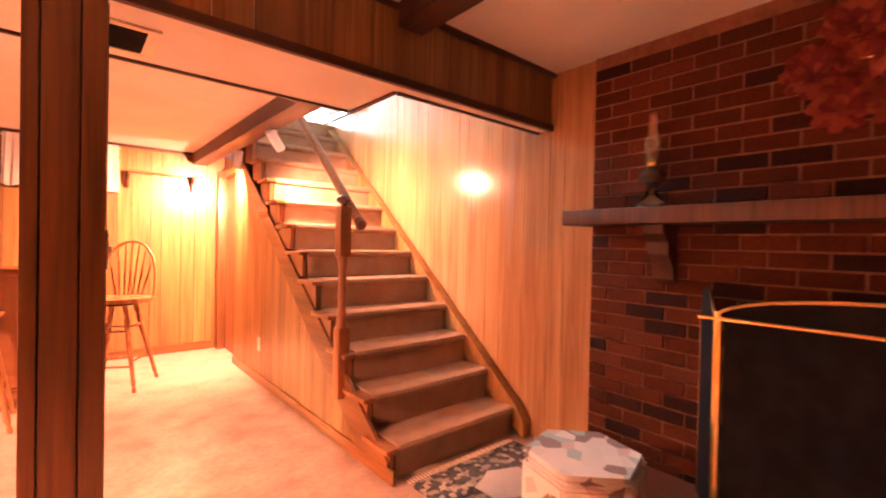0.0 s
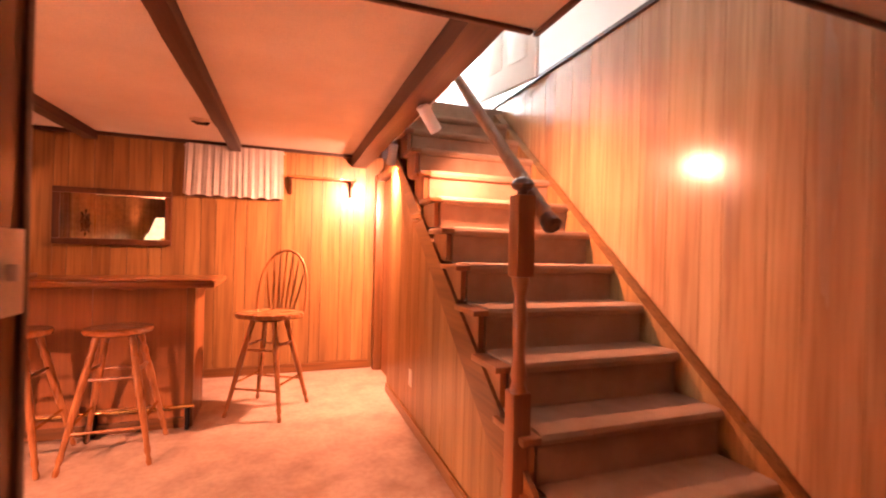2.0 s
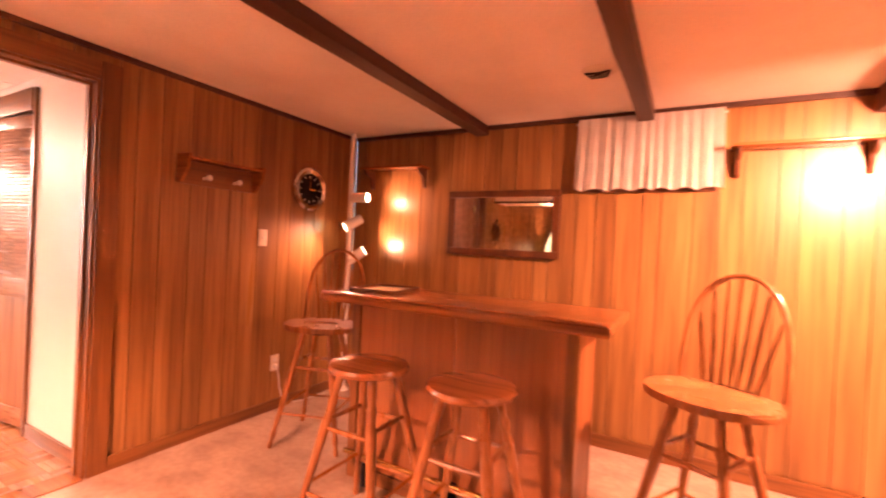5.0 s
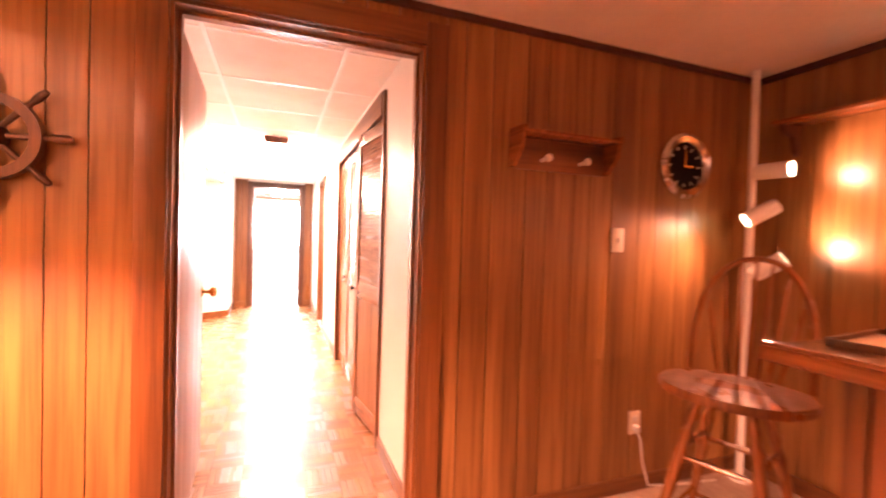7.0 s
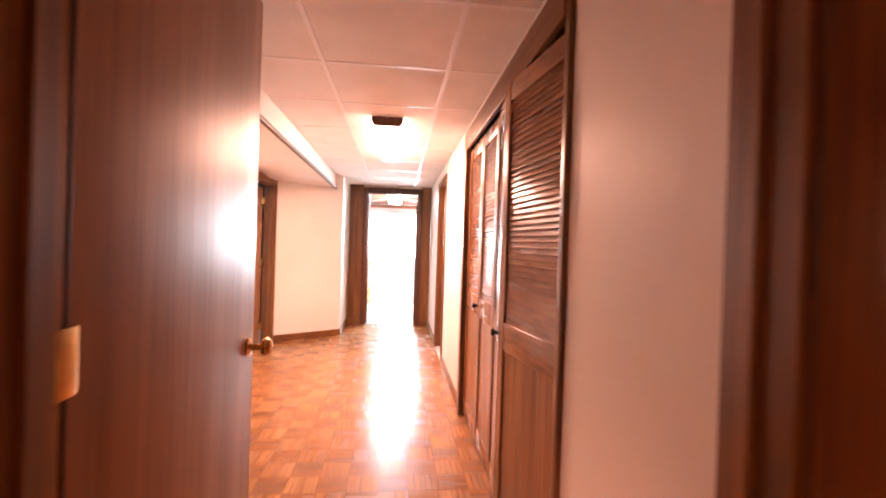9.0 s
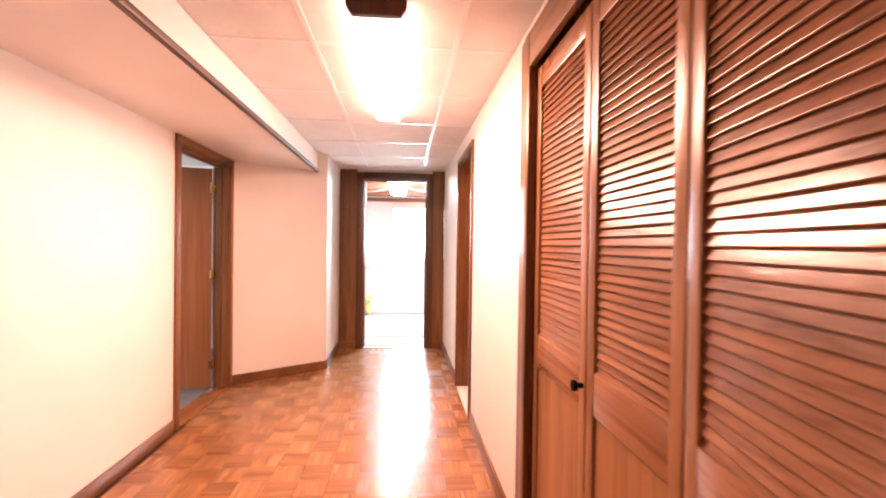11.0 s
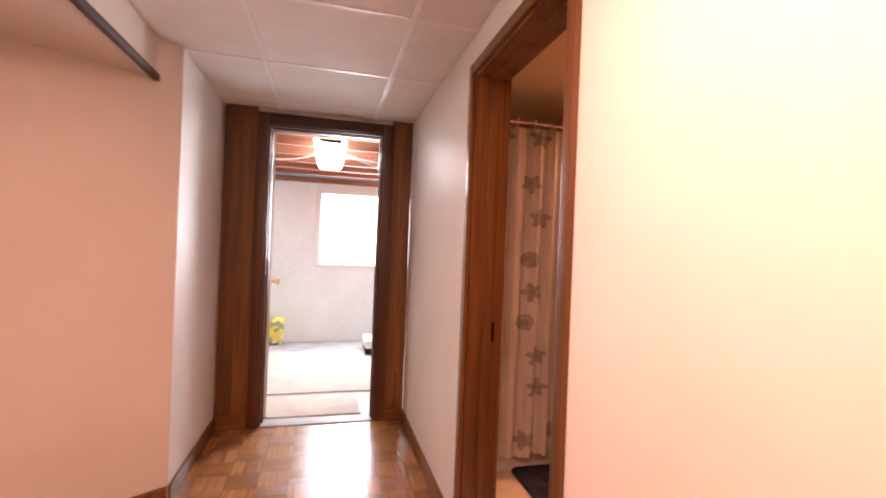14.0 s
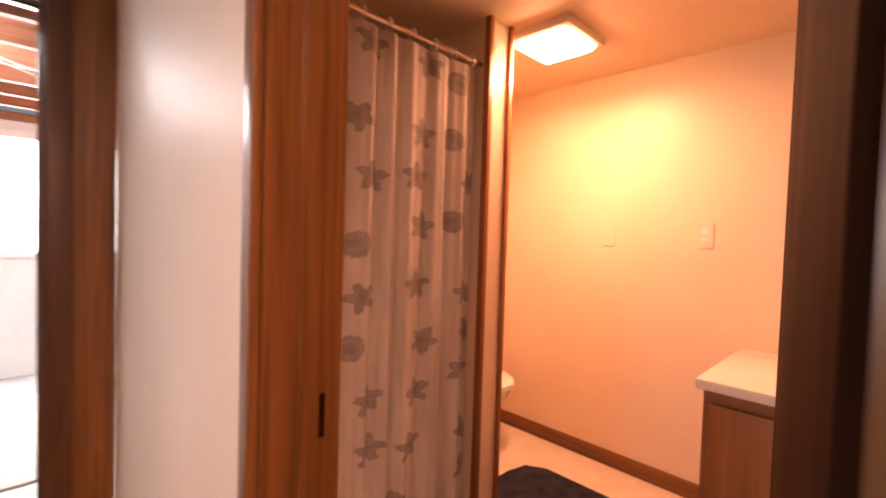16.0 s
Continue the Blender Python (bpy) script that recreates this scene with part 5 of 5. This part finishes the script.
part("lid", lathe([(0.20, 0.410), (0.205, 0.418), (0.19, 0.430), (0.10, 0.437)], 28, Matrix.Diagonal((1.25, 1, 1, 1))), PORCELAIN, toilet)
part("tank", boxes((-0.44, -0.25, -0.22, 0.22, 0.40, 0.76), bevel=0.02), PORCELAIN, toilet)
part("tank_lid", boxes((-0.45, -0.24, -0.23, 0.23, 0.762, 0.79), bevel=0.008), PORCELAIN, toilet)
van = thing("vanity_cabinet", "brown wooden bathroom vanity cabinet", "cabinet")
part("body", boxes((-6.58, -5.6, 6.96, 7.58, 0.08, 0.745)), OAK_Z, van)
part("toe_kick", boxes((-6.56, -5.6, 7.02, 7.58, 0, 0.08)), DARK_Z, van)
for x in (-6.56, -6.07):
    part("cabinet_door", boxes((x, x + 0.46, 6.94, 6.96, 0.12, 0.70), bevel=0.008), OAK_Z, van)
    part("handle", lathe([(0.006, 0), (0.014, 0.015), (0.010, 0.025)], 12, between((x + 0.42, 6.94, 0.6), (x + 0.42, 6.9, 0.6))), BRASS, van)
vt = thing("bathroom_sink", "cream moulded vanity top with an oval basin", "basin")
part("slab", boxes((-6.60, -5.58, 6.925, 7.58, 0.745, 0.782), bevel=0.008), PORCELAIN, vt)
part("basin", lathe([(0.21, 0.783), (0.225, 0.79), (0.21, 0.797), (0.18, 0.79), (0.1, 0.785)], 30, Matrix.Translation((-6.1, 7.24, 0)) @ Matrix.Diagonal((1.15, 0.85, 1, 1))), PORCELAIN, vt)
part("faucet", tube([(-6.1, 7.47, 0.782), (-6.1, 7.47, 0.88), (-6.1, 7.44, 0.90), (-6.1, 7.36, 0.87)], 0.012), CHROME, vt)
mat_out = [(-7.50 + 0.06, 6.02), (-6.86, 6.02), (-6.80, 6.08), (-6.80, 7.22), (-6.86, 7.28), (-7.38, 7.28), (-7.48, 7.22), (-7.50, 7.1), (-7.50, 6.08)]
bm_ = thing("bath_mat", "dark navy shaggy bath mat", "bath mat")
part("mat_body", prism(mat_out, "z", 0.001, 0.02, 0.006), NAVY, bm_)
sp = thing("strike_plate", "small brass strike plate on the jamb", "strike plate")
part("plate", boxes((-6.865, -6.862, 5.625, 5.655, 0.87, 0.95)), BRASS, sp)

# ---- utility room ----
ul = thing("utility_light", "bright wraparound fluorescent light hung from the joists", "ceiling light")
part("diffuser", prism([(4.83, 2.10), (4.85, 2.03), (4.88, 2.01), (5.04, 2.01), (5.07, 2.03), (5.09, 2.10)], "x", -9.75, -8.85), TUBE_DAY, ul, "glowing prismatic diffuser")
part("end_cap", boxes((-8.85, -8.83, 4.87, 5.05, 2.075, 2.10)), IRON, ul)
part("end_cap", boxes((-9.77, -9.75, 4.84, 5.08, 2.02, 2.10)), IRON, ul)
for a, b in (((-9.2, 5.05, 2.07), (-9.6, 6.0, 2.04)), ((-9.2, 5.05, 2.06), (-9.9, 6.2, 2.0)), ((-9.3, 4.86, 2.07), (-9.5, 4.4, 2.03))):
    wire = thing("ceiling_wire", "white electric cable strung under the joists", "cable")
    part("cable", tube([Vector(a).lerp(Vector(b), t) - Vector((0, 0, 0.03 * math.sin(math.pi * t))) for t in (0, 0.25, 0.5, 0.75, 1)], 0.006), WHITE_METAL, wire)
jb = thing("junction_box", "white junction box on a joist", "junction box")
part("box", boxes((-9.56, -9.50, 4.36, 4.46, 1.99, 2.09), bevel=0.006), WHITE_METAL, jb)
bag = thing("pet_food_bag", "yellow and white plastic bag slumped by the wall", "bag", m=pose(-10.85, 4.36, -0.004, 0, 0, 10))
bm = bmesh.new()
bmesh.ops.create_cube(bm, size=1)
bmesh.ops.subdivide_edges(bm, edges=bm.edges[:], cuts=5, use_grid_fill=True)
for v in bm.verts:
    f = v.co.z + 0.5
    puff = 1 - abs(f - 0.45) ** 2 * 2.2
    v.co = Vector((v.co.x * 0.12 * max(puff, 0.12), v.co.y * 0.24 * (0.9 + 0.1 * f), f * 0.34)) + Vector((noise.noise(v.co * 4) * 0.012, noise.noise(v.co * 5) * 0.01, 0))
part("sack", bm, BAG_FILM, bag, smooth=80)
crate = thing("low_box", "low white box on dark runners", "box", m=pose(-10.4, 5.62, 0.008))
part("body", boxes((-0.2, 0.2, -0.2, 0.2, 0.07, 0.16), bevel=0.01), WHITE_METAL, crate)
part("base", boxes((-0.19, 0.19, -0.19, 0.19, 0, 0.07), bevel=0.004), IRON, crate)
ds = thing("door_stop", "small dark wedge under the utility door", "door stop", m=pose(-9.05, 4.50, 0.006))
part("wedge", prism([(-0.05, 0), (0.05, 0), (0.05, 0.008), (-0.05, 0.03)], "y", -0.02, 0.02), IRON, ds)

# ---- bricks and parquet, last ----
BW, BH, J = 0.198, 0.062, 0.010
BRICK_MESH = mesh_of("brick", boxes((-0.03, 0, 0, BW, 0, BH), bevel=0.004), BRICK)
HALF_MESH = mesh_of("brick", boxes((-0.03, 0, 0, BW / 2 - J / 2, 0, BH), bevel=0.004), BRICK)
rest, count, row = bmesh.new(), 0, 0
z = 0.006
random.seed(4)
while z + BH < 2.30:
    y = 3.345
    first = True
    while y > 0.2:
        half = first and row % 2
        w = BW / 2 - J / 2 if half else BW
        first = False
        y0 = y - w
        inside = y0 < 2.62 and y > 1.35 and z < 1.0
        if not inside:
            shift = random.uniform(-0.003, 0.003)
            if y0 > 1.15 and count < 300:
                ob = new("brick", HALF_MESH if half else BRICK_MESH)
                ob.parent = brick_wall
                ob.location = (2.80 + shift, y0, z)
                count += 1
            else:
                box(rest, 2.77 + shift, 2.80 + shift, y0, y0 + w, z, z + BH)
        y = y0 - J
    z += BH + J
    row += 1
tagged(part("bricks", rest, BRICK, brick_wall), kind="stuff")


def block(cross):
    bm = bmesh.new()
    w = 0.155 / 5
    for k in range(5):
        a, b = -0.0775 + k * w + 0.0006, -0.0775 + (k + 1) * w - 0.0006
        box(bm, *((-0.0769, 0.0769, a, b) if not cross else (a, b, -0.0769, 0.0769)), -0.012, 0.0)
    return mesh_of("parquet_block", bm, PARQUET_Y if cross else PARQUET)


BLOCKS = (block(False), block(True))
far_bms = (bmesh.new(), bmesh.new())
n_parts = 0
for i in range(41):
    for j in range(14):
        x, y = -8.23 + 0.155 * i, 3.50 + 0.155 * j
        if y > 5.60 or x > -1.97 or (y < 4.2 and x < -7.5) or (y < 3.55 and not -6.92 < x < -6.08):
            continue
        if 4.2 < y and n_parts < 300 and x < -2.6:
            ob = new("parquet_block", BLOCKS[(i + j) % 2])
            ob.parent = hall_floor
            ob.location = (x, y, 0)
            n_parts += 1
        else:
            w = 0.155 / 5
            for k in range(5):
                a, b = -0.0775 + k * w + 0.0006, -0.0775 + (k + 1) * w - 0.0006
                if (i + j) % 2:
                    box(far_bms[1], x + a, x + b, y - 0.0769, y + 0.0769, -0.012, 0.0)
                else:
                    box(far_bms[0], x - 0.0769, x + 0.0769, y + a, y + b, -0.012, 0.0)
for cut, paint in zip(far_bms, (PARQUET, PARQUET_Y)):
    tagged(part("parquet_blocks", cut, paint, hall_floor), kind="stuff")
